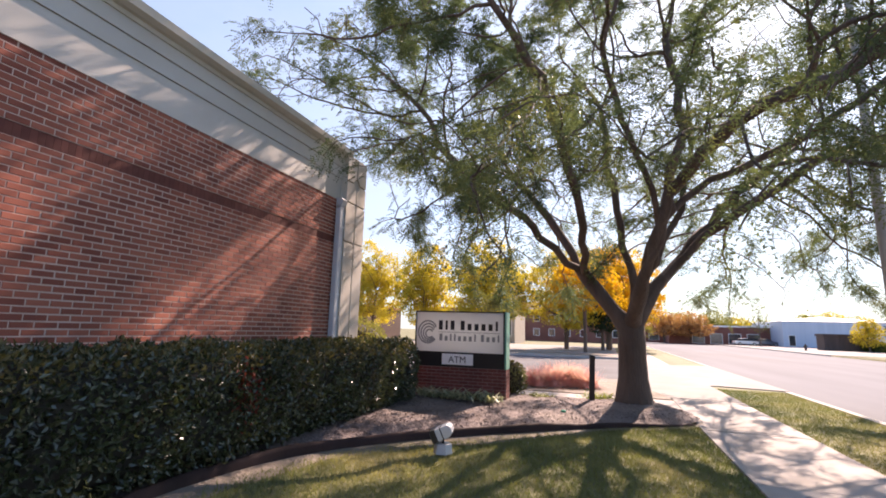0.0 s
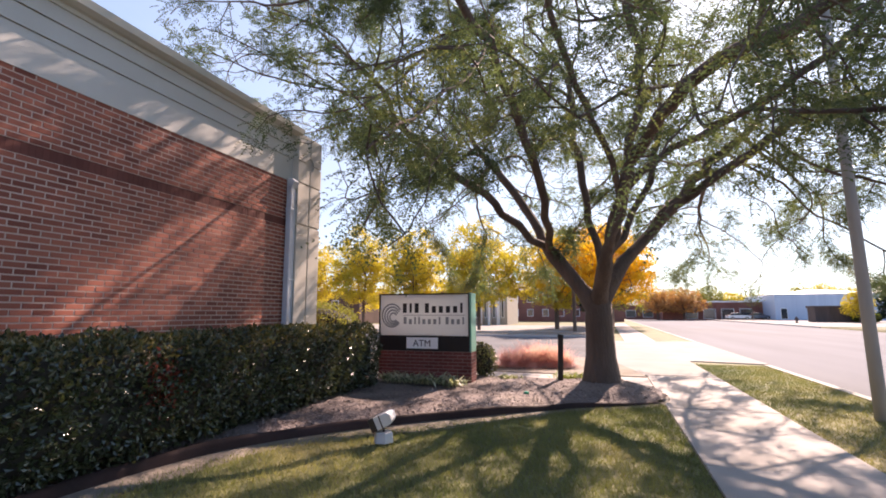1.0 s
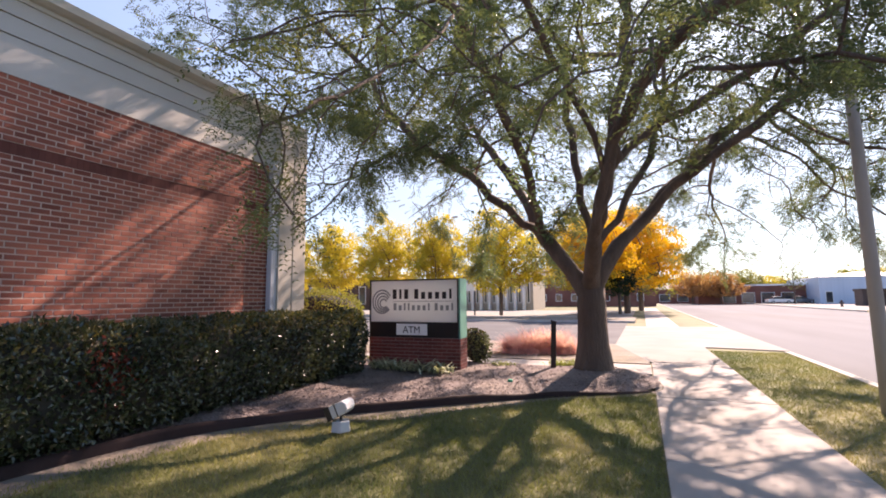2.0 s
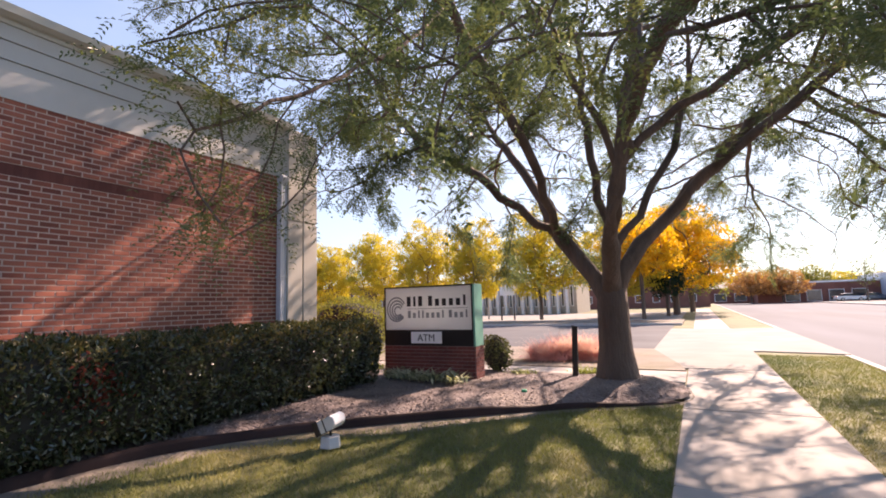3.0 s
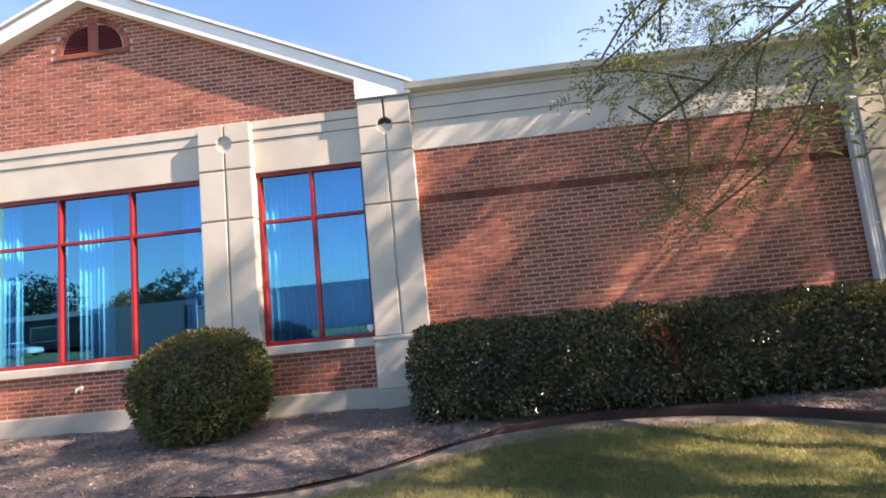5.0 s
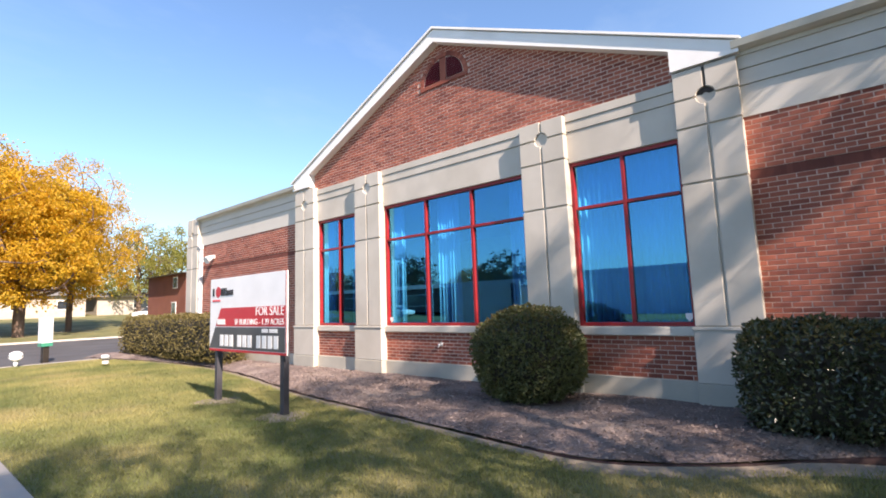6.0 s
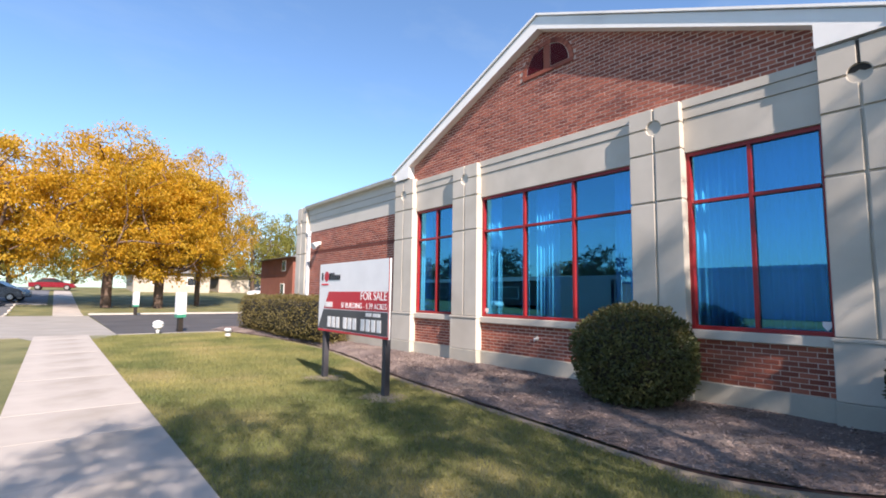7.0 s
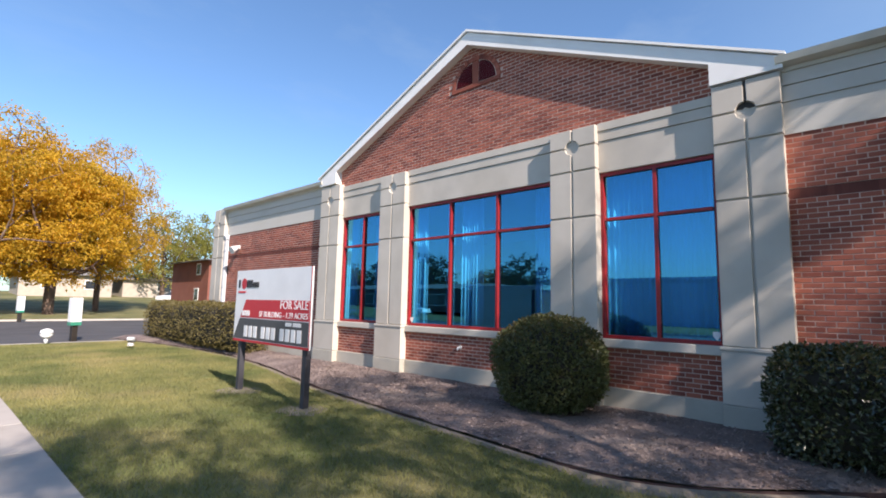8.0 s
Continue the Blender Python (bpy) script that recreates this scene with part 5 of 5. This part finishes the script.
def lamp_pole(x, y, z, h, r, lean=0.0, arm=2.4, turn=0.0, label="tall grey street lamp pole on the verge"):
    p = thing("street_lamp", label, "street lamp", pose(x, y, z, 0, lean, turn))
    part("pole", tube(bmesh.new(), (0, 0, -0.1), (0, 0, h), r, r * 0.6, 16), m_pole, p)
    part("arm", tube(bmesh.new(), (0, 0, h - 0.15), (arm, 0, h + 0.35), r * 0.4, r * 0.3, 10), m_pole, p)
    part("lamp_head", boxes((arm - 0.1, arm + 0.55, -0.14, 0.14, h + 0.27, h + 0.43), bevel=0.04), m_pole, p)


lamp_pole(4.2, 9.09, 0.0, 9.5, 0.085, -1.0)
lamp_pole(-16.3, 45.0, 0.0, 9.3, 0.09, 0, 0.5, label="slim lamp pole in the parking lot")

# ---- weeds and small fittings ----
m_weed = surface("weed_leaf", (0.12, 0.16, 0.03), (0.4, 0.4, 0.12), rough=0.6, fine=6, bump=0, pick="island", pick_amount=0.6, translucent=0.35)
for wx, wy, ws in ((-1.4, 10.85, 0.9), (-0.22, 11.3, 1.2), (-0.05, 11.15, 0.9), (-4.75, 10.5, 1.3)):
    n = 160
    a = r.uniform(0, 2 * math.pi, n)
    wd_ = thing("weed_clump", "low yellow-green tuft of weeds in the mulch", "weed", pose(wx, wy, 0.1), group="weeds in the bed")
    part("leaves", leaf_mesh("leaves", np.c_[r.normal(size=(n, 2)) * 0.13 * ws, np.zeros(n)], np.c_[np.cos(a), np.sin(a), r.uniform(0.5, 2.0, n)], np.tile((0, 0, 1.0), (n, 1)), r.uniform(0.1, 0.24, n) * ws, 0.03, 0.3), m_weed, wd_)
tp = thing("wall_tap", "small grey metal hose tap on the low brick wall", "tap", pose(XW, -4.05, 0.81))
part("flange", tube(bmesh.new(), (-0.01, 0, 0), (0.012, 0, 0), 0.04, 0.04, 14), m_alu, tp)
bm = tube(bmesh.new(), (0.0, 0, 0), (0.09, 0, 0.0), 0.016, 0.016, 10)
tube(bm, (0.08, 0, 0.01), (0.1, 0, -0.06), 0.018, 0.014, 10)
part("spout", bm, m_alu, tp)
part("wheel_handle", tube(bmesh.new(), (0.05, 0, 0.045), (0.05, 0, 0.058), 0.035, 0.035, 14), m_bronze, tp)
cap_ = thing("irrigation_cap", "small emerald plastic cap in the mulch", "cap", pose(-0.72, 8.95, 0.15))
part("cap", tube(bmesh.new(), (0, 0, 0), (0, 0, 0.035), 0.05, 0.035, 12), surface("emerald_plastic", (0.01, 0.3, 0.17), (0.02, 0.38, 0.22), rough=0.35, fine=20, bump=0), cap_)

# ---- pink ornamental grass ----
m_pink = surface("pink_grass", (0.68, 0.4, 0.42), (0.88, 0.62, 0.65), rough=0.8, fine=6, bump=0, pick="island", pick_amount=0.5, translucent=0.4)
for gx, gy, gs in ((-1.85, 13.9, 0.7), (-1.4, 14.2, 0.85), (-0.95, 14.6, 0.85), (-0.65, 14.2, 0.6)):
    n = 1500
    a, e = r.uniform(0, 2 * math.pi, n), r.uniform(0.25, 1.35, n)
    d = np.c_[np.cos(a) * np.cos(e), np.sin(a) * np.cos(e), np.sin(e)]
    g_ = thing("ornamental_grass", "feathery pink ornamental grass clump", "grass clump", pose(gx, gy, 0.04), group="pink grasses")
    part("blades", leaf_mesh("blades", np.c_[r.normal(size=(n, 2)) * 0.13, np.zeros(n)], d, np.tile((0, 0, 1.0), (n, 1)), r.uniform(0.5, 1.05, n) * gs, 0.022, 0.35), m_pink, g_, kind="stuff")

# ---- lawn blades ----
bl = np.random.default_rng(31)
ex, ey = np.array([p.x for p in line][::-1]), np.array([p.y for p in line][::-1])


def blades(name, xs, ys, n, hgt, label):
    x, y = bl.uniform(*xs, n), bl.uniform(*ys, n)
    if xs[0] < 1.46:
        lim = np.interp(y, ey, ex)
        keep = (x > lim + np.where((y > 0) & (y < 8.2), 0.16 + 0.25 * bl.random(n) ** 2, 0.08)) & (x < 1.46)
        x, y = x[keep], y[keep]
    n = len(x)
    a = bl.uniform(0, 2 * math.pi, n)
    w, h = bl.uniform(0.003, 0.006, n), bl.uniform(0.5, 1.2, n) * hgt
    b = np.c_[x, y, np.zeros(n)]
    s = np.c_[np.cos(a), np.sin(a), np.zeros(n)] * w[:, None]
    t = b + np.c_[bl.normal(size=(n, 2)) * 0.025, h]
    v = np.stack([b - s, b + s, t], 1).reshape(-1, 3)
    solo(name, mesh_np(name, v, np.arange(3 * n).reshape(-1, 3)), m_blade, label, "grass", kind="stuff")


blades("lawn_grass", (-3.8, 1.48), (-10.0, 9.6), 235000, 0.05, "short patchy lawn grass, green and straw")
blades("lawn_grass", (-4.0, 1.48), (-19.2, -10.0), 90000, 0.055, "short patchy lawn grass near the drive")
blades("verge_grass", (3.03, 4.82), (-6.0, 16.5), 60000, 0.045, "short dry verge grass beside the kerb")


# ---- distance: trees ----
YL, OR = "yellow autumn tree beside the parking lot", "glowing orange autumn tree beside the street"
for k, (x, y, h, sp, tr, mt_) in enumerate((
        (-9.6, 40.0, 9.0, 3.6, 0.16, m_yellow), (-17.0, 44.0, 9.8, 2.9, 0.15, m_yellow), (-23.5, 45.5, 10.2, 3.6, 0.16, m_yellow),
        (-30.5, 46.0, 10.2, 3.8, 0.16, m_yellow), (-37.5, 46.0, 9.2, 3.6, 0.16, m_yellow), (-44.0, 47.0, 9.0, 3.6, 0.16, m_gold), (-3.6, 44.5, 9.0, 3.8, 0.22, m_yellow))):
    leafy_tree("yellow_tree", YL, x, y, 0.1, h, sp, tr, mt_, 14000, 0.23, 0.22, seed=40 + k)
leafy_tree("orange_tree", OR, 0.0, 50.0, 0.0, 10.2, 5.2, 0.32, m_orange, 27000, 0.23, 0.24, seed=61)
leafy_tree("orange_tree", OR, -1.7, 38.5, 0.1, 7.4, 2.9, 0.15, m_orange, 9000, 0.24, 0.42, seed=62)
leafy_tree("dark_tree", "small dark green tree under the orange one", -0.55, 47.0, 0.0, 5.4, 1.7, 0.16, m_dark_green, 4000, 0.2, 0.32, seed=64)
leafy_tree("green_tree", "tall green tree behind the orange one", 1.2, 60.0, 0.0, 10.5, 4.6, 0.3, m_olive, 10000, 0.26, 0.2, seed=63)
for k, (x, y, h, sp) in enumerate(((11.5, 118, 7.0, 4.5), (17.0, 119, 7.0, 4.8), (5.0, 150, 8, 5))):
    leafy_tree("rust_tree", "rust-coloured autumn tree along the far street", x, y, 0.0, h, sp, 0.2, m_rust, 3500, 0.42, 0.25, seed=70 + k)
for k in range(9):
    leafy_tree("green_tree", "distant yellow-green tree behind the shops", 14 + k * 7.5, 165 + 8 * math.sin(k * 2.1), 0, 8.5 + 1.4 * math.sin(k * 1.3), 5.5, 0.3, m_olive if k % 3 else m_yellow, 2600, 0.6, 0.12, seed=80 + k)
leafy_tree("small_yellow_tree", "small yellow tree beside the dark enclosure", 36.2, 88, 0, 5.2, 1.9, 0.12, m_yellow, 3000, 0.25, 0.15, seed=92)
leafy_tree("spruce", "dark evergreen tree across the street", 42.0, 91, 0, 6.2, 2.3, 0.2, m_dark_green, 5000, 0.35, 0.05, seed=93)
leafy_tree("sapling", "thin bare-branched street sapling", 28.5, 112, 0, 9.0, 2.6, 0.1, m_green, 500, 0.3, 0.3, seed=94)
# south of the drive
leafy_tree("maple_tree", "broad golden-orange maple on the far lawn", -0.9, -46.5, 0.3, 15.0, 7.2, 0.4, m_gold, 48000, 0.22, 0.19, seed=101)
leafy_tree("maple_tree", "broad golden maple beside its twin", -4.6, -46.0, 0.2, 13.6, 5.8, 0.38, m_gold, 36000, 0.24, 0.2, seed=102)
leafy_tree("maple_tree", "golden maple at the lawn's edge", 6.5, -48.0, 0.35, 13.4, 5.8, 0.45, m_gold, 28000, 0.24, 0.22, seed=103)
leafy_tree("yellow_tree", "slender yellow-green tree on the far lawn", -8.3, -49.0, 0.4, 15.4, 5.2, 0.24, m_gold, 26000, 0.19, 0.2, seed=104)
for k, (x, y, h) in enumerate(((-22, -76, 13.5), (-29, -80, 14.0), (-17, -92, 12), (-38, -85, 14), (8, -98, 12), (0, -100, 11), (-9, -102, 12), (17, -95, 12))):
    leafy_tree("green_tree", "leafy yellow-green tree behind the houses", x, y, 1.9, h, 5.6, 0.35, m_olive, 9000, 0.32, 0.12, seed=110 + k)
# across the street to the east
for k in range(6):
    leafy_tree("green_tree", "dark leafy tree behind the low shops", 62 + 5 * math.sin(k * 1.9), -98 + k * 10.5, 0.0 + rise(-98 + k * 10.5), 9.5 + 1.5 * math.sin(k * 2.7), 6.0, 0.35, m_dusk if k % 4 else m_rust, 3000, 0.6, 0.1, seed=130 + k)

# ---- distance: buildings ----
m_farbrick = surface("far_brick", (0.2, 0.07, 0.05), (0.3, 0.12, 0.09), fine=5, coarse=0.4, bump=0.2, stain=(0.17, 0.07, 0.055))
m_brown = surface("brown_brick", (0.1, 0.06, 0.045), (0.16, 0.095, 0.075), fine=5, coarse=0.4, bump=0.2)
m_siding = surface("pale_blue_siding", (0.42, 0.5, 0.6), (0.52, 0.6, 0.7), rough=0.5, fine=4, coarse=0.3, bump=0.1, stretch=(6, 6, 0.2))
m_shingle = surface("grey_shingle", (0.13, 0.125, 0.12), (0.22, 0.21, 0.2), fine=8, bump=0.3)
m_stucco = surface("cream_stucco", (0.38, 0.335, 0.28), (0.48, 0.43, 0.365), fine=10, bump=0.1)
m_darkglass = surface("far_window_glass", (0.02, 0.025, 0.03), (0.05, 0.06, 0.07), rough=0.08, fine=3, bump=0, spec=0.8)
m_plank = surface("dark_plank", (0.07, 0.05, 0.045), (0.12, 0.085, 0.075), fine=10, bump=0.3, stretch=(1, 1, 0.2))


def far_building(name, label, m, size, wall_m, roof_m, windows=(), hip=0.0, trim=None, eave=0.3):
    """Walls, roof and inset windows. size: width (x), depth (y), height. windows: (side, along, low, width, height)."""
    w, d, h = size
    t = thing(name, label, "building", m)
    part("wall", boxes((-w / 2, w / 2, -d / 2, d / 2, -0.5, h)), wall_m, t)
    if hip:
        bm = bmesh.new()
        lo = [bm.verts.new(p) for p in ((-w / 2 - eave, -d / 2 - eave, h), (w / 2 + eave, -d / 2 - eave, h), (w / 2 + eave, d / 2 + eave, h), (-w / 2 - eave, d / 2 + eave, h))]
        ridge = [bm.verts.new(p) for p in ((-w / 2 + min(w, d) / 2, 0, h + hip), (w / 2 - min(w, d) / 2, 0, h + hip))] if w >= d else [bm.verts.new(p) for p in ((0, -d / 2 + w / 2, h + hip), (0, d / 2 - w / 2, h + hip))]
        bm.faces.new(lo[::-1])
        if w >= d:
            fs_ = ((lo[0], lo[1], ridge[1], ridge[0]), (lo[1], lo[2], ridge[1]), (lo[2], lo[3], ridge[0], ridge[1]), (lo[3], lo[0], ridge[0]))
        else:
            fs_ = ((lo[0], lo[1], ridge[0]), (lo[1], lo[2], ridge[1], ridge[0]), (lo[2], lo[3], ridge[1]), (lo[3], lo[0], ridge[0], ridge[1]))
        for f in fs_:
            bm.faces.new(f)
        part("roof", bm, roof_m, t)
    else:
        part("roof", boxes((-w / 2 - 0.15, w / 2 + 0.15, -d / 2 - 0.15, d / 2 + 0.15, h, h + 0.35)), roof_m, t, "flat roof with a pale parapet")
    for side, a, z, ww, hh in windows:
        s = {"s": (a - ww / 2, a + ww / 2, -d / 2 - 0.04, -d / 2 + 0.1), "n": (a - ww / 2, a + ww / 2, d / 2 - 0.1, d / 2 + 0.04), "e": (w / 2 - 0.1, w / 2 + 0.04, a - ww / 2, a + ww / 2), "w": (-w / 2 - 0.04, -w / 2 + 0.1, a - ww / 2, a + ww / 2)}[side]
        wi = part("window", boxes((*s, z, z + hh)), trim or m_white, t)
        k = 0.09
        g = {"s": (s[0] + k, s[1] - k, s[2] - 0.01, s[3]), "n": (s[0] + k, s[1] - k, s[2], s[3] + 0.01), "e": (s[0], s[1] + 0.01, s[2] + k, s[3] - k), "w": (s[0] - 0.01, s[1], s[2] + k, s[3] - k)}[side]
        part("pane", boxes((*g, z + k, z + hh - k)), m_darkglass, wi)
    return t


# finned school-like block beyond the northern lot
blk = far_building("office_block", "low brown-brick block with white upright fins", pose(-18.0, 66, 0), (13.0, 8, 4.2), m_stucco, m_farbrick, [("s", -5.6 + k * 1.15, 0.9, 0.42, 2.6) for k in range(11)])
for k in range(11):
    part("fin", boxes((-6.3 + k * 1.15, -5.95 + k * 1.15, -4.6, -3.95, 0, 3.9), bevel=0.02), m_white, blk)
far_building("brick_office", "low brown-brick building behind the yellow trees", pose(-46, 68, 0), (26, 12, 4.4), m_brown, m_farbrick, [("s", -9 + k * 4.5, 0.8, 1.2, 2.6) for k in range(5)])
far_building("brick_house_row", "distant red-brick row with small windows", pose(-9.5, 92, 0), (26, 8, 5.5), m_farbrick, m_shingle, [("s", -11 + k * 2.7, 0.9 + 2.5 * j, 1.1, 1.3) for k in range(9) for j in range(2)], hip=1.6)
gs_ = thing("notice_board", "small white notice board on two posts", "sign", pose(-13.2, 42, 0))
part("board", boxes((-0.7, 0.7, -0.05, 0.05, 2.2, 3.0), bevel=0.01), m_wrapwhite, gs_)
for k in (-0.6, 0.6):
    part("post", boxes((k - 0.06, k + 0.06, -0.05, 0.05, 0, 2.2)), m_bronze, gs_)
# across the street, north-east
far_building("brick_shop", "low red-brick shop with pale garage doors", pose(24.0, 128, 0), (22, 12, 3.8), m_farbrick, m_white, [("s", -5 + k * 3.6, 0.1, 2.5, 2.3) for k in range(4)], eave=0.2)
far_building("brick_shop", "low dark red brick shop along the street", pose(10.5, 136, 0), (15, 10, 3.4), m_farbrick, m_shingle, [("s", -4 + k * 4, 0.4, 2.4, 1.8) for k in range(3)], hip=1.2)
far_building("warehouse", "pale blue metal-sided warehouse", pose(43.0, 125, 0), (20, 22, 5.2), m_siding, m_siding, [("s", -8.5, 0.2, 1.2, 2.2), ("w", 2, 0.2, 3, 3)], hip=1.3)
far_building("enclosure", "dark plank waste enclosure on the far verge", pose(34.4, 92, 0), (5.6, 3.0, 2.2), m_plank, m_plank)
shrub("verge_shrub", "rounded green shrub beside the enclosure", "shrub", pose(37.8, 90, 0), (1.7, 1.3, 0.75), 2500, 0.22, m_green, 2.2, seed=15)
hy = thing("fire_hydrant", "dull green fire hydrant on the far verge", "hydrant", pose(27.0, 84, 0))
bm = bmesh.new()
tube(bm, (0, 0, 0), (0, 0, 0.1), 0.22, 0.22, 12)
tube(bm, (0, 0, 0.1), (0, 0, 0.75), 0.15, 0.15, 12)
tube(bm, (0, 0, 0.75), (0, 0, 0.95), 0.18, 0.05, 12)
tube(bm, (-0.28, 0, 0.55), (0.28, 0, 0.55), 0.08, 0.08, 10)
part("barrel", bm, m_plank, hy)
# east side, opposite the windows
far_building("flat_roofed_store", "long flat-roofed store across the street", pose(44, -13, 0), (14, 25, 4.4), m_siding, m_siding)
far_building("low_shop", "long dark-brick shop with a pale roof across the street", pose(46, -62, rise(-62)), (14, 58, 2.9), m_brown, m_shingle, [("w", -24 + k * 8, 0.4, 4.5, 1.7) for k in range(7)], hip=1.0)
# south
apt = far_building("apartment_house", "two-storey red-brick apartment house with white windows", pose(-22.1, -46.8, 0.6), (14.0, 9, 4.6), m_farbrick, m_shingle, [("n", 5.4, 3.3, 1.1, 1.1), ("n", 5.6, 0.9, 1.1, 1.2), ("e", 2.2, 3.3, 1.0, 1.1), ("e", 2.0, 0.9, 1.0, 1.2), ("n", 3.0, 3.3, 1.1, 1.1)], hip=1.1, eave=0.6)
part("door", boxes((6.3, 6.32 + 0.4, 4.46, 4.55, 0.1, 2.1)), m_louvre, apt)
far_building("ranch_house", "low cream house with a grey roof behind the trees", pose(-10.5, -78, 1.8), (9.5, 8, 2.6), m_stucco, m_shingle, [("n", -2.5, 0.8, 1.6, 1.2), ("n", 2.0, 0.8, 1.4, 1.2)], hip=1.7, eave=0.6)
far_building("ranch_house", "low pale house with a grey roof beyond the lawn", pose(-21.0, -80, 1.9), (8.0, 8, 2.3), m_stucco, m_shingle, [("n", -1.5, 0.7, 2.4, 1.4)], hip=1.4, eave=0.6)
fen = thing("board_fence", "grey board fence between the houses", "fence", pose(-27, -76, 1.7))
for k in range(34):
    part("board", boxes((k * 0.3 - 5, k * 0.3 - 4.72, 0, 0.04, 0, 1.6 + 0.02 * (k % 3))), m_shingle, fen)

# ---- parked cars ----
m_tyre = surface("tyre_rubber", (0.012, 0.012, 0.012), (0.025, 0.025, 0.025), fine=30, bump=0.1)
m_rim = surface("alloy_rim", (0.45, 0.46, 0.47), (0.55, 0.56, 0.57), rough=0.3, metal=0.8, fine=20, bump=0)
m_lampred = surface("red_tail_lamp", (0.4, 0.01, 0.01), (0.5, 0.02, 0.02), rough=0.2, fine=20, bump=0)
m_lampclear = surface("clear_head_lamp", (0.7, 0.72, 0.74), (0.8, 0.82, 0.84), rough=0.1, fine=20, bump=0)


def car(label, m, paint, suv=False):
    c = thing("parked_car", label, "car", m, group="parked cars")
    up = 0.25 if suv else 0.0
    body = [(-2.25, 0.35), (-2.3, 0.7), (-2.2, 0.92 + up), (-0.95 - up, 0.98 + up), (1.25, 0.95 + up), (2.1, 0.8 + up * 0.6), (2.28, 0.6), (2.25, 0.32)]
    cab = [(-2.0 if suv else -1.75, 0.95 + up), (-1.7 if suv else -1.0, 1.42 + up), (0.2, 1.45 + up), (1.15, 0.95 + up)]
    b = prism(body, "y", -0.88, 0.88)
    bmesh.ops.bevel(b, geom=b.edges[:], offset=0.07, segments=3, affect="EDGES")
    part("body", b, paint, c)
    g = prism(cab, "y", -0.74, 0.74)
    bmesh.ops.bevel(g, geom=g.edges[:], offset=0.06, segments=2, affect="EDGES")
    part("windows", g, m_darkglass, c, "dark tinted glasshouse")
    part("roof", prism([(cab[1][0] - 0.05, cab[1][1] - 0.03), (cab[1][0] + 0.1, cab[1][1] + 0.03), (0.1, cab[2][1] + 0.03), (0.28, cab[2][1] - 0.04)], "y", -0.72, 0.72), paint, c)
    for px in (-1.4, 1.4):
        for py in (-0.8, 0.8):
            wv = part("wheel", tube(bmesh.new(), (px, py - 0.11, 0.33), (px, py + 0.11, 0.33), 0.33, 0.33, 20), m_tyre, c)
            part("rim", tube(bmesh.new(), (px, py - 0.118, 0.33), (px, py + 0.118, 0.33), 0.2, 0.2, 14), m_rim, wv)
    for py in (-0.62, 0.62):
        part("headlight", boxes((2.1, 2.27, py - 0.2, py + 0.2, 0.62, 0.76), bevel=0.02), m_lampclear, c)
        part("tail_light", boxes((-2.31, -2.2, py - 0.18, py + 0.18, 0.72, 0.88 + up), bevel=0.02), m_lampred, c)
    part("number_plate", boxes((-2.325, -2.3, -0.26, 0.26, 0.55, 0.68)), m_wrapwhite, c)


p_grey = surface("grey_car_paint", (0.12, 0.14, 0.17), (0.16, 0.18, 0.21), rough=0.25, metal=0.4, fine=20, bump=0)
p_red = surface("red_car_paint", (0.16, 0.01, 0.02), (0.2, 0.014, 0.025), rough=0.25, fine=20, bump=0)
p_white = surface("white_car_paint", (0.75, 0.75, 0.75), (0.8, 0.8, 0.8), rough=0.25, fine=20, bump=0)
car("dark grey sport utility car seen from its tail", pose(6.4, -54.0, 0.72, 0, 0, 160), p_grey, True)
car("dark red sedan parked on the side street", pose(2.6, -74.0, 1.72, 0, 0, 175), p_red)
car("white sedan beside the apartment house", pose(-19.2, -62.0, 1.1, 0, 0, 30), p_white)
car("pale sedan parked across the street", pose(31.0, 118.0, 0.02, 0, 0, 10), p_grey)
car("white sedan parked before the shops", pose(27.0, 117.0, 0.02, 0, 0, 10), p_white)
car("white sedan parked across the street", pose(33.0, -44.0, rise(-44) + 0.02, 0, 0, 90), p_white)

# wall fixtures of the bank
for y in (-12.6, -14.2):
    wl_ = thing("wall_light", "white adjustable floodlight on the brick wall", "wall light", pose(XW, y, 1.75 if y > -13 else 3.5))
    part("bracket", boxes((-0.01, 0.06, -0.06, 0.06, -0.06, 0.06), bevel=0.008), m_wrapwhite, wl_)
    part("lamp_head", tube(bmesh.new(), (0.05, 0, 0.0), (0.3, 0.05, -0.14), 0.07, 0.13, 14), m_wrapwhite, wl_)
for sy, sz in ((0.54, 1.3), (-5.56, 1.3)):
    solo("alarm_sticker", prism([(-0.05, 0.06), (0.05, 0.06), (0.05, 0.0), (0.0, -0.06), (-0.05, 0.0)], "x", 0, 0.002), m_wrapwhite, "small white shield sticker on the window glass", "sticker", pose(-4.982, sy, sz), group="alarm stickers")

# ---- single bricks nearest the camera ----
for wall, place, length in LATER:
    if abs(length - BL) < 0.002:
        me = full_brick
    else:
        key = round(length, 2)
        if key not in brick_cache:
            brick_cache[key] = brick_mesh(key)
        me = brick_cache[key]
    b_ob = new("brick", me)
    b_ob.parent = wall
    b_ob.location = place
